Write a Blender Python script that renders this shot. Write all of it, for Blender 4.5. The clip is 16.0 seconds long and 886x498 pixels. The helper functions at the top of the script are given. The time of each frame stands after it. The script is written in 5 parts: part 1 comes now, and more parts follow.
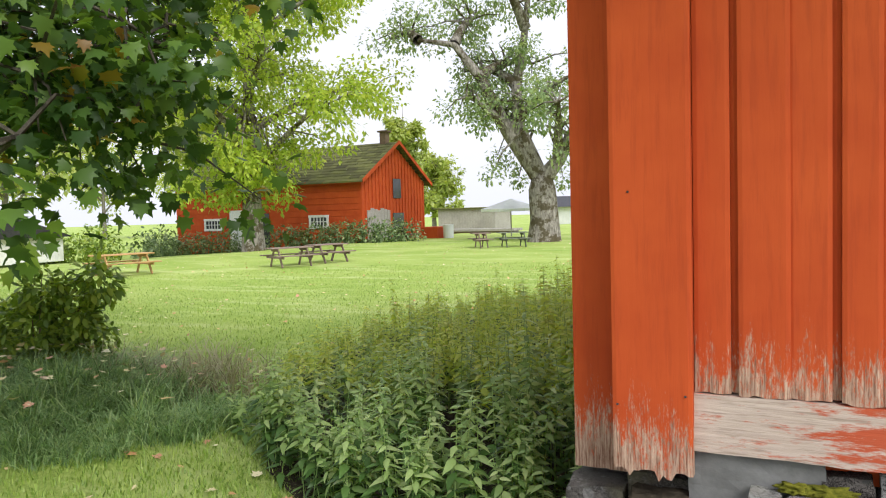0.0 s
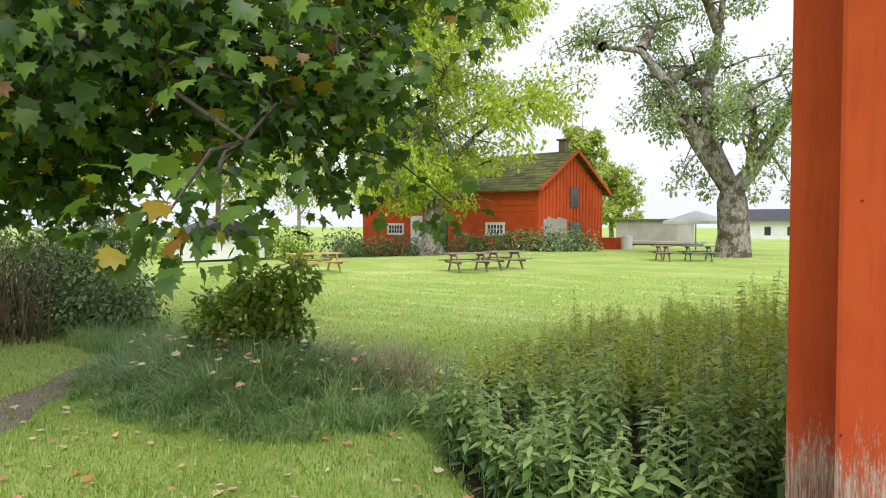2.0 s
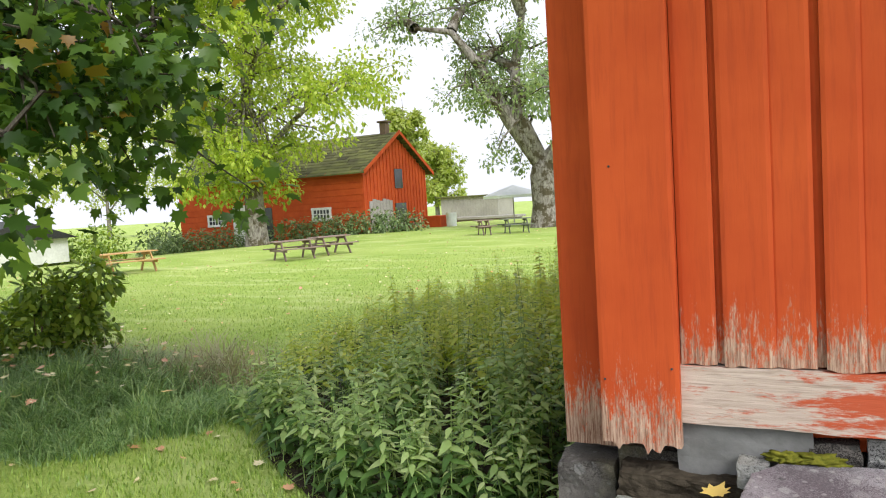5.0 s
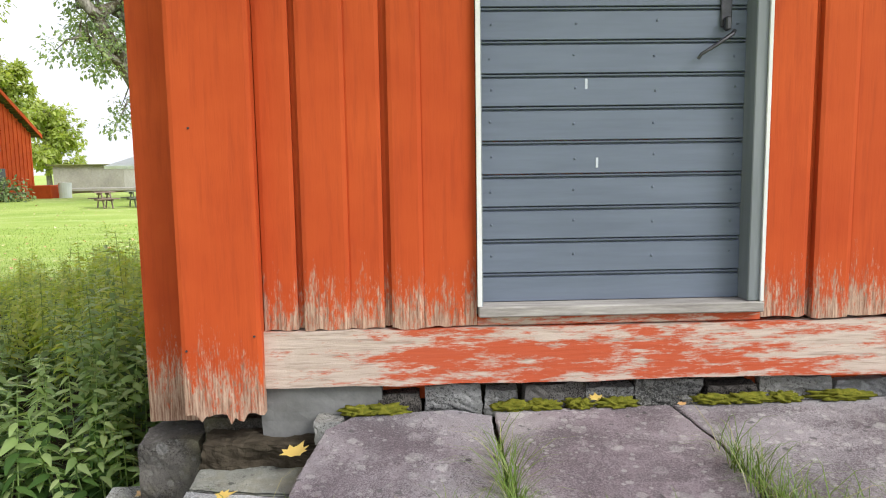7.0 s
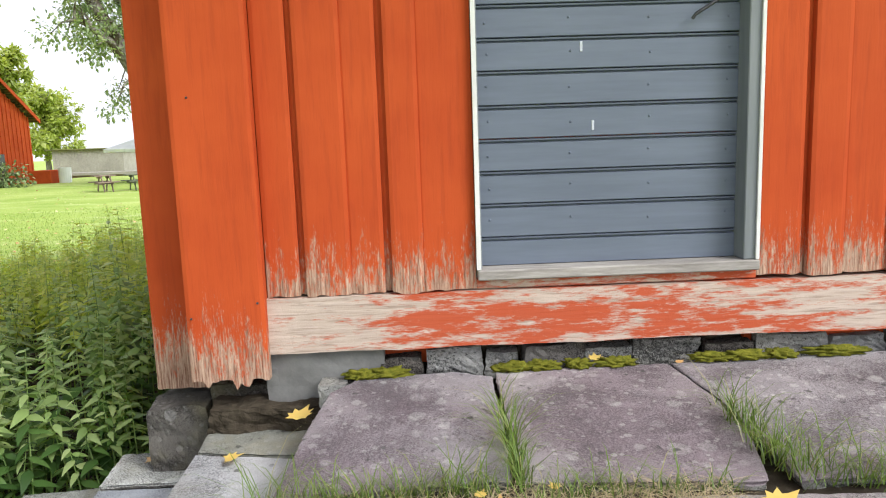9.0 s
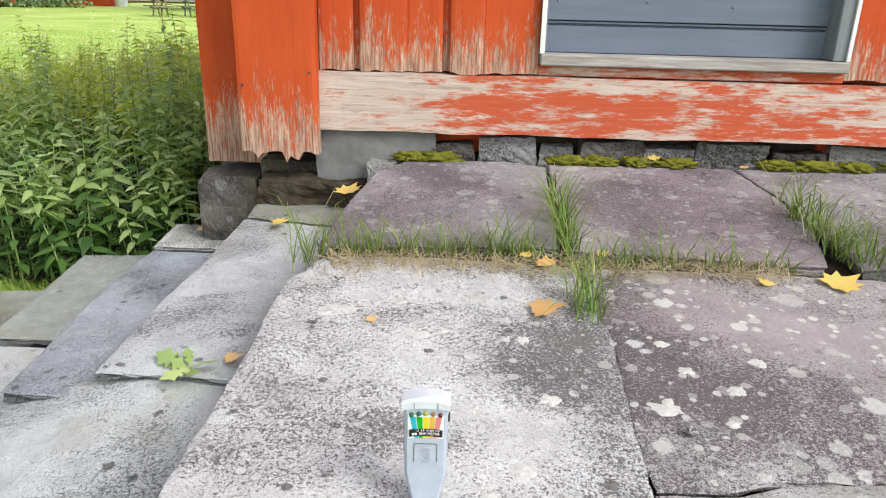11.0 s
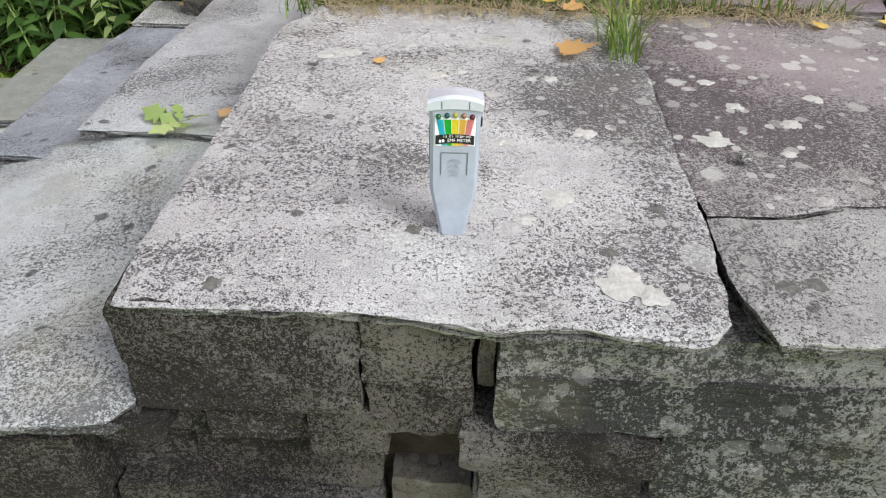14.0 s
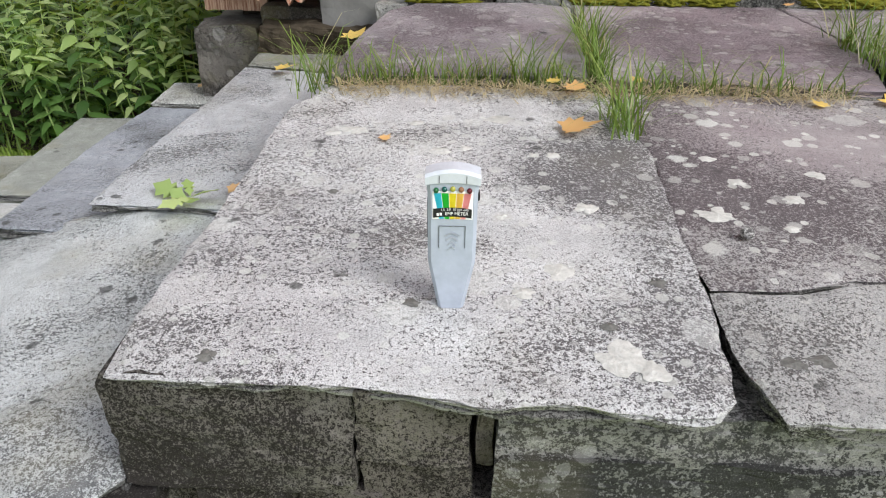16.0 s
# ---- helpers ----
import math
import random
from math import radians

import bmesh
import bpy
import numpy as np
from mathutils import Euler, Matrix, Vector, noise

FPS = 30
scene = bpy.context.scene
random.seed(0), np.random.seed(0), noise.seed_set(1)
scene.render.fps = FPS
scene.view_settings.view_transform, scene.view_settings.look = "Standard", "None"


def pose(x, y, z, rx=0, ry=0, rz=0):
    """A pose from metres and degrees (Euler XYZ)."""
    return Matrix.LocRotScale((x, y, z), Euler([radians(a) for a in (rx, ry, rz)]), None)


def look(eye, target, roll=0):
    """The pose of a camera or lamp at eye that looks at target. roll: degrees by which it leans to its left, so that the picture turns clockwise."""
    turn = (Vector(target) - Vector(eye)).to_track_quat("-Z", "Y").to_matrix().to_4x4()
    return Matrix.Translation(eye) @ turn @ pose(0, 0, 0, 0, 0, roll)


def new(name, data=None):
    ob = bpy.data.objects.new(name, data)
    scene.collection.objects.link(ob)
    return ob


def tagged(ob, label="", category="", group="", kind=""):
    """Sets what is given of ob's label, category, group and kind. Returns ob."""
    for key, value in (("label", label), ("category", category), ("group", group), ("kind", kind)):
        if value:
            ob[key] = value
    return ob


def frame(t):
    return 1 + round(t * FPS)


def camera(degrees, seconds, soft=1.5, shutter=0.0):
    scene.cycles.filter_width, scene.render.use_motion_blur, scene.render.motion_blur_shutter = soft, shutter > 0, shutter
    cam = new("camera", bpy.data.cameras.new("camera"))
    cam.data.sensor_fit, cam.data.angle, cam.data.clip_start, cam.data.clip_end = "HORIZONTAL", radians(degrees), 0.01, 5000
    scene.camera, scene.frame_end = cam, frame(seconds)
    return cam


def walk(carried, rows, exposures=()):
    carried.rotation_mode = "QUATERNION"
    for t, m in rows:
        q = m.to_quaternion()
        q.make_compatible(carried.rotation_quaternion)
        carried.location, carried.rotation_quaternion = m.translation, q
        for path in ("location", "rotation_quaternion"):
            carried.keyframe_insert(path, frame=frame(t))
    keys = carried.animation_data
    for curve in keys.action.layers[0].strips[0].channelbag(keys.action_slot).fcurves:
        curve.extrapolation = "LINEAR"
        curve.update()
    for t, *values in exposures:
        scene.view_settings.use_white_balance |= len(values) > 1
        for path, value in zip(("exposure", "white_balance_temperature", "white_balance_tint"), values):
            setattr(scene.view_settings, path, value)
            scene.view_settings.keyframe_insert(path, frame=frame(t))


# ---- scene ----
cam = camera(63.9, 16.0, 1.1)
PATH = [
    (0, (0.1077, 0.1493, 0.9006), (-0.7693, 1.9442, 0.8007), -1.59),
    (0.5, (0.0666, 0.1211, 0.9033), (-1.0924, 1.7478, 0.8006), -2.67),
    (0.6, (0.0697, 0.1353, 0.9012), (-1.1184, 1.7410, 0.7958), -2.32),
    (1, (0.0457, 0.1074, 0.8972), (-1.2238, 1.6503, 0.8220), -1.31),
    (1.5, (0.0398, 0.1147, 0.8926), (-1.2511, 1.6409, 0.8441), -0.19),
    (2, (0.0379, 0.1092, 0.8852), (-1.2457, 1.6416, 0.8162), 0.01),
    (2.5, (0.0448, 0.0988, 0.8917), (-1.2122, 1.6544, 0.8535), 0.36),
    (3, (0.0558, 0.1060, 0.8883), (-1.1861, 1.6737, 0.8490), 0.04),
    (3.2, (0.0608, 0.1107, 0.8926), (-1.1623, 1.6928, 0.8645), 0.12),
    (5.3, (0.1913, 0.2080, 0.8591), (-0.5420, 2.0622, 0.7067), -3.91),
    (5.5, (0.2075, 0.2268, 0.8455), (-0.3277, 2.1475, 0.6896), -1.93),
    (6, (0.2647, 0.2278, 0.8293), (0.0845, 2.2060, 0.6024), 0.79),
    (6.5, (0.3046, 0.2435, 0.8357), (0.2857, 2.2281, 0.5864), -0.89),
    (7, (0.3217, 0.2477, 0.8322), (0.3885, 2.2333, 0.6001), -0.84),
    (7.5, (0.3368, 0.2564, 0.8209), (0.4565, 2.2308, 0.5257), -0.84),
    (8, (0.3427, 0.2450, 0.8273), (0.4614, 2.2201, 0.5372), -1.53),
    (8.2, (0.3318, 0.2372, 0.8237), (0.4334, 2.2141, 0.5364), -1.80),
    (10.3, (0.3269, 0.2097, 0.6647), (0.2668, 2.1706, 0.2761), 0.90),
    (10.5, (0.3273, 0.2236, 0.6335), (0.2438, 2.1573, 0.1307), 1.46),
    (11, (0.3151, 0.2265, 0.5694), (0.2399, 2.1058, -0.1109), 1.38),
    (11.2, (0.3087, 0.2329, 0.5296), (0.2459, 2.0687, -0.2603), 2.08),
    (11.3, (0.3118, 0.2314, 0.5205), (0.2359, 2.0391, -0.3334), 1.83),
    (11.4, (0.3149, 0.2329, 0.5126), (0.2268, 2.0101, -0.4014), 1.08),
    (11.5, (0.3100, 0.2355, 0.5037), (0.2233, 1.9965, -0.4413), 1.19),
    (12, (0.2936, 0.2541, 0.4605), (0.1948, 1.9761, -0.5521), 1.05),
    (12.5, (0.2960, 0.2670, 0.4283), (0.1976, 1.9699, -0.6166), 0.97),
    (13, (0.2933, 0.2732, 0.4086), (0.1811, 1.9614, -0.6574), 0.42),
    (13.5, (0.2904, 0.2726, 0.4025), (0.2045, 1.9508, -0.6808), 0.86),
    (14, (0.2814, 0.2697, 0.4012), (0.2378, 1.9315, -0.7105), 1.27),
    (14.5, (0.2764, 0.2689, 0.3981), (0.1958, 1.9334, -0.7080), 1.66),
    (15, (0.2844, 0.2698, 0.3992), (0.1691, 2.0117, -0.5774), 0.77),
    (15.5, (0.2945, 0.2720, 0.3965), (0.1789, 2.0246, -0.5594), 0.26),
    (16, (0.2975, 0.2720, 0.3965), (0.2065, 2.0419, -0.5310), 0.79),
]
walk(cam, [(t, look(eye, target, roll)) for t, eye, target, roll in PATH], [(0.0, 0.33), (3.0, 0.33), (6.0, 0.5), (11.0, 0.62), (12.5, 0.42), (14.5, 0.36), (16.0, 0.42)])

# ---- world and light ----
world = bpy.data.worlds.new("sky")
scene.world = world
world.use_nodes = True
wn = world.node_tree
sky = wn.nodes.new("ShaderNodeTexSky")
sky.sky_type, sky.sun_disc = "NISHITA", False
sky.sun_elevation, sky.sun_rotation = radians(43), radians(127)
sky.dust_density = 5.0
hue = wn.nodes.new("ShaderNodeHueSaturation")
hue.inputs["Saturation"].default_value = 0.12
hue.inputs["Value"].default_value = 1.0
bg = wn.nodes["Background"]
bg.inputs["Strength"].default_value = 0.122
cloud = wn.nodes.new("ShaderNodeMix")
cloud.data_type = "RGBA"
cloud.inputs[0].default_value = 0.82
cloud.inputs[7].default_value = (7.45, 7.62, 8.7, 1)
wn.links.new(sky.outputs[0], hue.inputs["Color"])
wn.links.new(hue.outputs[0], cloud.inputs[6])
wn.links.new(cloud.outputs[2], bg.inputs["Color"])
sun = new("sun", bpy.data.lights.new("sun", "SUN"))
sun.data.energy, sun.data.angle, sun.data.color = 2.4, radians(28), (1.0, 0.985, 0.965)
sun.matrix_world = look((10, -5.5, 11), (0, 2, 0))

# ---- materials ----


class Mat:
    """A node material with short ways to chain nodes."""

    def __init__(self, name, rough=0.8, spec=0.3, metal=0.0):
        self.m = bpy.data.materials.new(name)
        self.m.use_nodes = True
        self.t = self.m.node_tree
        self.b = self.t.nodes["Principled BSDF"]
        self.b.inputs["Roughness"].default_value = rough
        self.b.inputs["Specular IOR Level"].default_value = spec
        self.b.inputs["Metallic"].default_value = metal
        self.co = self.t.nodes.new("ShaderNodeTexCoord").outputs["Object"]
        self.geo = self.t.nodes.new("ShaderNodeNewGeometry")

    def put(self, sock, v):
        if hasattr(v, "links"):
            self.t.links.new(v, sock)
        else:
            sock.default_value = v

    def mapped(self, scale):
        n = self.t.nodes.new("ShaderNodeMapping")
        self.t.links.new(self.co, n.inputs["Vector"])
        n.inputs["Scale"].default_value = scale
        return n.outputs[0]

    def noise(self, scale, detail=4, rough=0.6, stretch=None, distort=0.0):
        n = self.t.nodes.new("ShaderNodeTexNoise")
        self.t.links.new(self.mapped(stretch) if stretch else self.co, n.inputs["Vector"])
        n.inputs["Scale"].default_value = scale
        n.inputs["Detail"].default_value = detail
        n.inputs["Roughness"].default_value = rough
        n.inputs["Distortion"].default_value = distort
        return n.outputs["Fac"]

    def cells(self, scale, out="Distance", stretch=None, randomness=1.0):
        n = self.t.nodes.new("ShaderNodeTexVoronoi")
        self.t.links.new(self.mapped(stretch) if stretch else self.co, n.inputs["Vector"])
        n.inputs["Scale"].default_value = scale
        n.inputs["Randomness"].default_value = randomness
        return n.outputs[out]

    def ramp(self, fac, stops):
        n = self.t.nodes.new("ShaderNodeValToRGB")
        self.put(n.inputs["Fac"], fac)
        e = n.color_ramp.elements
        while len(e) < len(stops):
            e.new(0.5)
        for k, (p, c) in zip(e, stops):
            k.position = p
            k.color = (*c, 1) if hasattr(c, "__len__") else (c, c, c, 1)
        return n.outputs["Color"]

    def mix(self, fac, a, b, mode="MIX"):
        n = self.t.nodes.new("ShaderNodeMix")
        n.data_type, n.blend_type = "RGBA", mode
        for s, v in ((n.inputs[0], fac), (n.inputs[6], a), (n.inputs[7], b)):
            if isinstance(v, tuple):
                v = (*v, 1)
            self.put(s, v)
        return n.outputs[2]

    def calc(self, op, a, b=0.0, c=0.0):
        n = self.t.nodes.new("ShaderNodeMath")
        n.operation = op
        for s, v in zip(n.inputs, (a, b, c)):
            self.put(s, v)
        return n.outputs[0]

    def axis(self, k):
        n = self.t.nodes.new("ShaderNodeSeparateXYZ")
        self.t.links.new(self.co, n.inputs[0])
        return n.outputs[k]

    def island(self):
        return self.geo.outputs["Random Per Island"]

    def each(self):
        return self.t.nodes.new("ShaderNodeObjectInfo").outputs["Random"]

    def done(self, color, bump=None, strength=0.3, dist=0.01, rough=None):
        self.put(self.b.inputs["Base Color"], (*color, 1) if isinstance(color, tuple) else color)
        if rough is not None:
            self.put(self.b.inputs["Roughness"], rough)
        if bump is not None:
            n = self.t.nodes.new("ShaderNodeBump")
            n.inputs["Strength"].default_value = strength
            n.inputs["Distance"].default_value = dist
            self.put(n.inputs["Height"], bump)
            self.t.links.new(n.outputs[0], self.b.inputs["Normal"])
        return self.m


def red_paint(name, worn, low, high):
    """Falu-red paint on upright boards; worn to grey wood between heights low and high."""
    a = Mat(name, 0.78, 0.2)
    grain = a.noise(6, 6, 0.65, (9, 9, 0.7))
    blot = a.noise(2.2, 4)
    red = a.mix(a.ramp(blot, [(0.3, 0.0), (0.75, 1.0)]), (0.43, 0.060, 0.014), (0.55, 0.095, 0.022))
    red = a.mix(a.ramp(grain, [(0.35, 0.35), (0.5, 0.0)]), red, (0.32, 0.045, 0.014))
    if worn:
        streak = a.calc("ADD", a.calc("MULTIPLY", a.noise(4, 6, 0.75, (8, 8, 1.1)), 0.55), a.calc("MULTIPLY", a.noise(16, 6, 0.8, (10, 10, 2.4)), 0.5))
        z = a.axis(2)
        fade = a.calc("MULTIPLY_ADD", a.calc("SUBTRACT", z, low), 1 / (high - low), 0.0)
        lost = a.calc("SUBTRACT", streak, a.calc("MULTIPLY_ADD", fade, 0.24, 0.405))
        lost = a.ramp(a.calc("MULTIPLY", lost, 10.0), [(0.0, 0.0), (0.95, 1.0)])
        wood = a.mix(a.ramp(a.noise(14, 5, 0.75, (10, 10, 0.6)), [(0.36, 0.0), (0.62, 1.0)]), (0.12, 0.075, 0.05), (0.56, 0.44, 0.33))
        red = a.mix(a.calc("MULTIPLY", lost, 0.85), red, wood)
    return a.done(red, grain, 0.35, 0.004)


def plain_noise(name, lo, hi, scale=8, rough=0.8, spec=0.3, bump=0.2, dist=0.004, stretch=None, metal=0.0, isl=0.0):
    a = Mat(name, rough, spec, metal)
    n1 = a.noise(scale, 6, 0.65, stretch)
    c = a.mix(a.ramp(n1, [(0.3, 0.0), (0.7, 1.0)]), lo, hi)
    c = a.mix(a.ramp(a.noise(scale / 6, 3), [(0.35, 0.0), (0.7, 0.35)]), c, tuple(v * 0.6 for v in lo))
    if isl:
        c = a.mix(isl, c, a.ramp(a.island(), [(0.0, tuple(v * 0.5 for v in lo)), (1.0, tuple(min(1, v * 1.35) for v in hi))]))
    return a.done(c, n1, bump, dist)


def stone(name, base, dark, lichen=0.5, purple=0.0, cover=0.0, violet=(0.185, 0.14, 0.155), warm=0.0, grain=1.0):
    """Weathered stone: a pale crust broken by dark pits that merge into stains, with pale and dark rosettes of lichen."""
    a = Mat(name, 0.9, 0.2)
    big = a.noise(2.6, 5, 0.6, distort=0.6)
    mid = a.noise(11, 5, 0.65)
    pit = a.calc("ADD", a.calc("MULTIPLY", a.noise(190 * grain, 3, 0.6), 1.0), a.calc("MULTIPLY", a.noise(480 * grain, 3, 0.7), 1.3))
    pit = a.calc("SUBTRACT", pit, 0.65)
    fine = a.noise(620, 4, 0.8)
    # where the crust is thin, the pits open and run together
    thin = a.calc("ADD", a.calc("MULTIPLY", a.calc("SUBTRACT", big, 0.5), 1.25), a.calc("MULTIPLY", a.calc("SUBTRACT", mid, 0.5), 0.45))
    open_ = a.ramp(a.calc("ADD", a.calc("ADD", pit, thin), cover), [(0.54, 0.0), (0.64, 1.0)])
    tone = a.mix(a.ramp(mid, [(0.35, 0.0), (0.65, 1.0)]), tuple(v * 0.80 for v in base), tuple(min(1, v * 1.12) for v in base))
    if purple:
        hue_ = a.ramp(a.noise(1.7, 3), [(0.42, 0.0), (0.6, 1.0)])
        tone = a.mix(a.calc("MULTIPLY", hue_, purple), tone, tuple(v * 1.6 for v in violet))
    c = a.mix(a.calc("MULTIPLY", open_, 0.90), tone, a.mix(purple, dark, tuple(v * 0.62 for v in violet)) if purple else dark)
    c = a.mix(a.ramp(fine, [(0.40, 0.55), (0.50, 0.0)]), c, tuple(v * 0.7 for v in dark))
    c = a.mix(a.ramp(fine, [(0.56, 0.0), (0.68, 0.4)]), c, tuple(min(1, v * 1.35) for v in base))
    if warm:
        c = a.mix(a.calc("MULTIPLY", a.ramp(a.noise(4.2, 4), [(0.52, 0.0), (0.66, 1.0)]), warm), c, (0.34, 0.30, 0.17))
    wob = a.calc("MULTIPLY", a.calc("SUBTRACT", a.noise(60, 5, 0.8), 0.5), 0.75)
    for sc, tone2 in ((13, (0.74, 0.74, 0.71)), (24, (0.68, 0.67, 0.64)), (46, (0.72, 0.72, 0.68))):
        rnd = a.t.nodes.new("ShaderNodeSeparateColor")
        a.t.links.new(a.cells(sc, "Color"), rnd.inputs[0])
        size = a.calc("MULTIPLY_ADD", rnd.outputs[0], 0.50, -0.09)
        d = a.calc("SUBTRACT", a.calc("ADD", a.cells(sc), a.calc("MULTIPLY", wob, 0.5)), size)
        spot = a.ramp(a.calc("ADD", d, 0.5), [(0.46, 1.0), (0.50, 0.0)])
        inner = a.mix(a.ramp(fine, [(0.42, 0.5), (0.55, 0.0)]), tone2, tuple(v * 0.62 for v in tone2))
        c = a.mix(a.calc("MULTIPLY", a.calc("MULTIPLY", spot, lichen), a.calc("MULTIPLY_ADD", rnd.outputs[1], 0.7, 0.3)), c, inner)
    d2 = a.calc("ADD", a.cells(21), wob)
    c = a.mix(a.calc("MULTIPLY", a.ramp(d2, [(0.14, 0.75), (0.18, 0.0)]), a.ramp(a.noise(6, 2), [(0.54, 0.0), (0.6, 1.0)])), c, (0.09, 0.09, 0.085))
    c = a.mix(1.0, c, a.ramp(a.each(), [(0.0, (0.80, 0.79, 0.76)), (0.5, (0.93, 0.95, 0.98)), (1.0, (1.0, 0.99, 0.95))]), "MULTIPLY")
    h = a.calc("SUBTRACT", a.calc("ADD", a.calc("MULTIPLY", fine, 0.35), mid), a.calc("MULTIPLY", open_, 0.35))
    return a.done(c, h, 0.9, 0.006)


def leaf_mat(name, stops, trans=0.35, rough=0.42):
    a = Mat(name, rough, 0.5)
    c = a.ramp(a.island(), stops)
    c = a.mix(0.35, c, a.ramp(a.noise(0.7, 3), stops))
    a.done(c)
    tr = a.t.nodes.new("ShaderNodeBsdfTranslucent")
    a.put(tr.inputs["Color"], a.mix(1.0, c, (1.0, 1.0, 0.45), "MULTIPLY"))
    mx = a.t.nodes.new("ShaderNodeMixShader")
    mx.inputs[0].default_value = trans
    out = a.t.nodes["Material Output"]
    a.t.links.new(a.b.outputs[0], mx.inputs[1])
    a.t.links.new(tr.outputs[0], mx.inputs[2])
    a.t.links.new(mx.outputs[0], out.inputs["Surface"])
    return a.m


M = {}
M["red"] = red_paint("red_paint", False, 0, 1)
M["red_worn"] = red_paint("red_paint_worn_foot", True, 0.345, 0.60)
M["red_corner"] = red_paint("red_paint_worn_corner", True, 0.11, 0.42)


def beam_mat():
    a = Mat("worn_sill_beam", 0.85, 0.2)
    g = a.noise(5, 7, 0.7, (0.9, 8, 16))
    wood = a.mix(g, (0.30, 0.21, 0.16), (0.74, 0.63, 0.54))
    wood = a.mix(a.ramp(a.noise(30, 3, 0.6, (0.25, 4, 4)), [(0.36, 0.45), (0.44, 0.0)]), wood, (0.20, 0.14, 0.10))
    x = a.axis(0)
    n = a.calc("ADD", a.noise(6.0, 7, 0.75, (0.6, 2, 3.6)), a.calc("MULTIPLY", a.noise(26, 5, 0.7, (0.6, 3, 3)), 0.22))
    cover = a.ramp(a.calc("MULTIPLY_ADD", x, 0.5, 0.15), [(0.12, 0.03), (0.32, 0.15), (0.75, 0.165), (1.0, 0.10)])
    keep = a.ramp(a.calc("MULTIPLY", a.calc("ADD", a.calc("SUBTRACT", n, 0.70), cover), 9.0), [(0.0, 0.0), (0.8, 1.0)])
    c = a.mix(a.calc("MULTIPLY", keep, 0.94), wood, (0.47, 0.075, 0.022))
    return a.done(c, g, 0.5, 0.005)


M["beam"] = beam_mat()
M["grey_wood"] = plain_noise("silver_grey_wood", (0.24, 0.22, 0.20), (0.52, 0.49, 0.45), 7, 0.85, 0.2, 0.4, 0.004, (1, 9, 9))
M["door_grey"] = plain_noise("blue_grey_door_paint", (0.125, 0.15, 0.20), (0.165, 0.195, 0.25), 5, 0.42, 0.45, 0.12, 0.002, (0.7, 6, 9))
M["jamb_grey"] = plain_noise("grey_jamb_paint", (0.17, 0.19, 0.20), (0.24, 0.26, 0.27), 5, 0.5, 0.4, 0.12, 0.002, (6, 6, 0.6))
M["white_trim"] = plain_noise("white_paint", (0.66, 0.66, 0.64), (0.82, 0.82, 0.80), 9, 0.55, 0.4, 0.1, 0.002)
M["iron"] = plain_noise("dark_iron", (0.05, 0.05, 0.055), (0.12, 0.12, 0.13), 40, 0.5, 0.5, 0.3, 0.002, metal=0.7)
M["slab"] = stone("lichened_slab", (0.76, 0.755, 0.745), (0.09, 0.085, 0.085), 0.9, 0.25, 0.0, warm=0.10)
M["slab_pale"] = stone("pale_crusted_slab", (0.56, 0.555, 0.54), (0.13, 0.125, 0.12), 0.6, 0.15, -0.05, warm=0.2)
M["slab_stained"] = stone("stained_violet_slab", (0.54, 0.52, 0.51), (0.09, 0.08, 0.085), 1.0, 0.6, 0.03)
M["slab_violet"] = stone("violet_slate", (0.40, 0.375, 0.385), (0.17, 0.15, 0.16), 0.40, 0.75, 0.0, (0.20, 0.16, 0.18))
M["step"] = stone("step_slab", (0.66, 0.675, 0.66), (0.13, 0.13, 0.128), 0.25, 0.0, -0.02, warm=0.30)
M["step_blue"] = stone("blue_grey_step_slab", (0.43, 0.45, 0.48), (0.15, 0.155, 0.16), 0.10, 0.0, -0.05, warm=0.1)
M["step_grey"] = stone("grey_step_slab", (0.60, 0.615, 0.62), (0.16, 0.16, 0.16), 0.10, 0.0, -0.08, warm=0.15)
M["step_green"] = stone("green_step_slab", (0.36, 0.37, 0.33), (0.12, 0.12, 0.10), 0.15, 0.0, -0.06, warm=0.4)
# broken edges darker than the tops: dirt plus underside shade in the colour
M["slab_edge"] = stone("shaded_broken_slab_edge", (0.36, 0.355, 0.335), (0.055, 0.053, 0.05), 0.1, 0.0, 0.05)
# dark blocks: stone colour deepened further to hold shade of front faces and recesses
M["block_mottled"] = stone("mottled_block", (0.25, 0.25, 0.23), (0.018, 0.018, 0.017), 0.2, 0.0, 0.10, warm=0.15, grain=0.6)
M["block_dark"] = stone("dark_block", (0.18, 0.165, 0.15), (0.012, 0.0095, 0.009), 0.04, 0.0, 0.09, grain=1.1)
M["block_mid"] = stone("brown_grey_block", (0.17, 0.155, 0.135), (0.05, 0.045, 0.04), 0.15, 0.0, 0.02, warm=0.3)
M["block_pale"] = stone("pale_block", (0.36, 0.355, 0.335), (0.05, 0.05, 0.048), 0.3, 0.0, 0.0, warm=0.15, grain=0.7)
M["lichen"] = plain_noise("pale_lichen", (0.44, 0.44, 0.41), (0.66, 0.65, 0.61), 130, 0.95, 0.1, 0.8, 0.003)
M["damp"] = plain_noise("dark_lichen", (0.10, 0.098, 0.09), (0.22, 0.215, 0.20), 130, 0.95, 0.1, 0.8, 0.003)
M["concrete"] = plain_noise("footing_concrete", (0.14, 0.14, 0.135), (0.25, 0.25, 0.24), 12, 0.9, 0.2, 0.5, 0.006)
M["soil"] = plain_noise("dark_soil", (0.035, 0.028, 0.02), (0.085, 0.07, 0.05), 20, 0.95, 0.1, 0.9, 0.02)
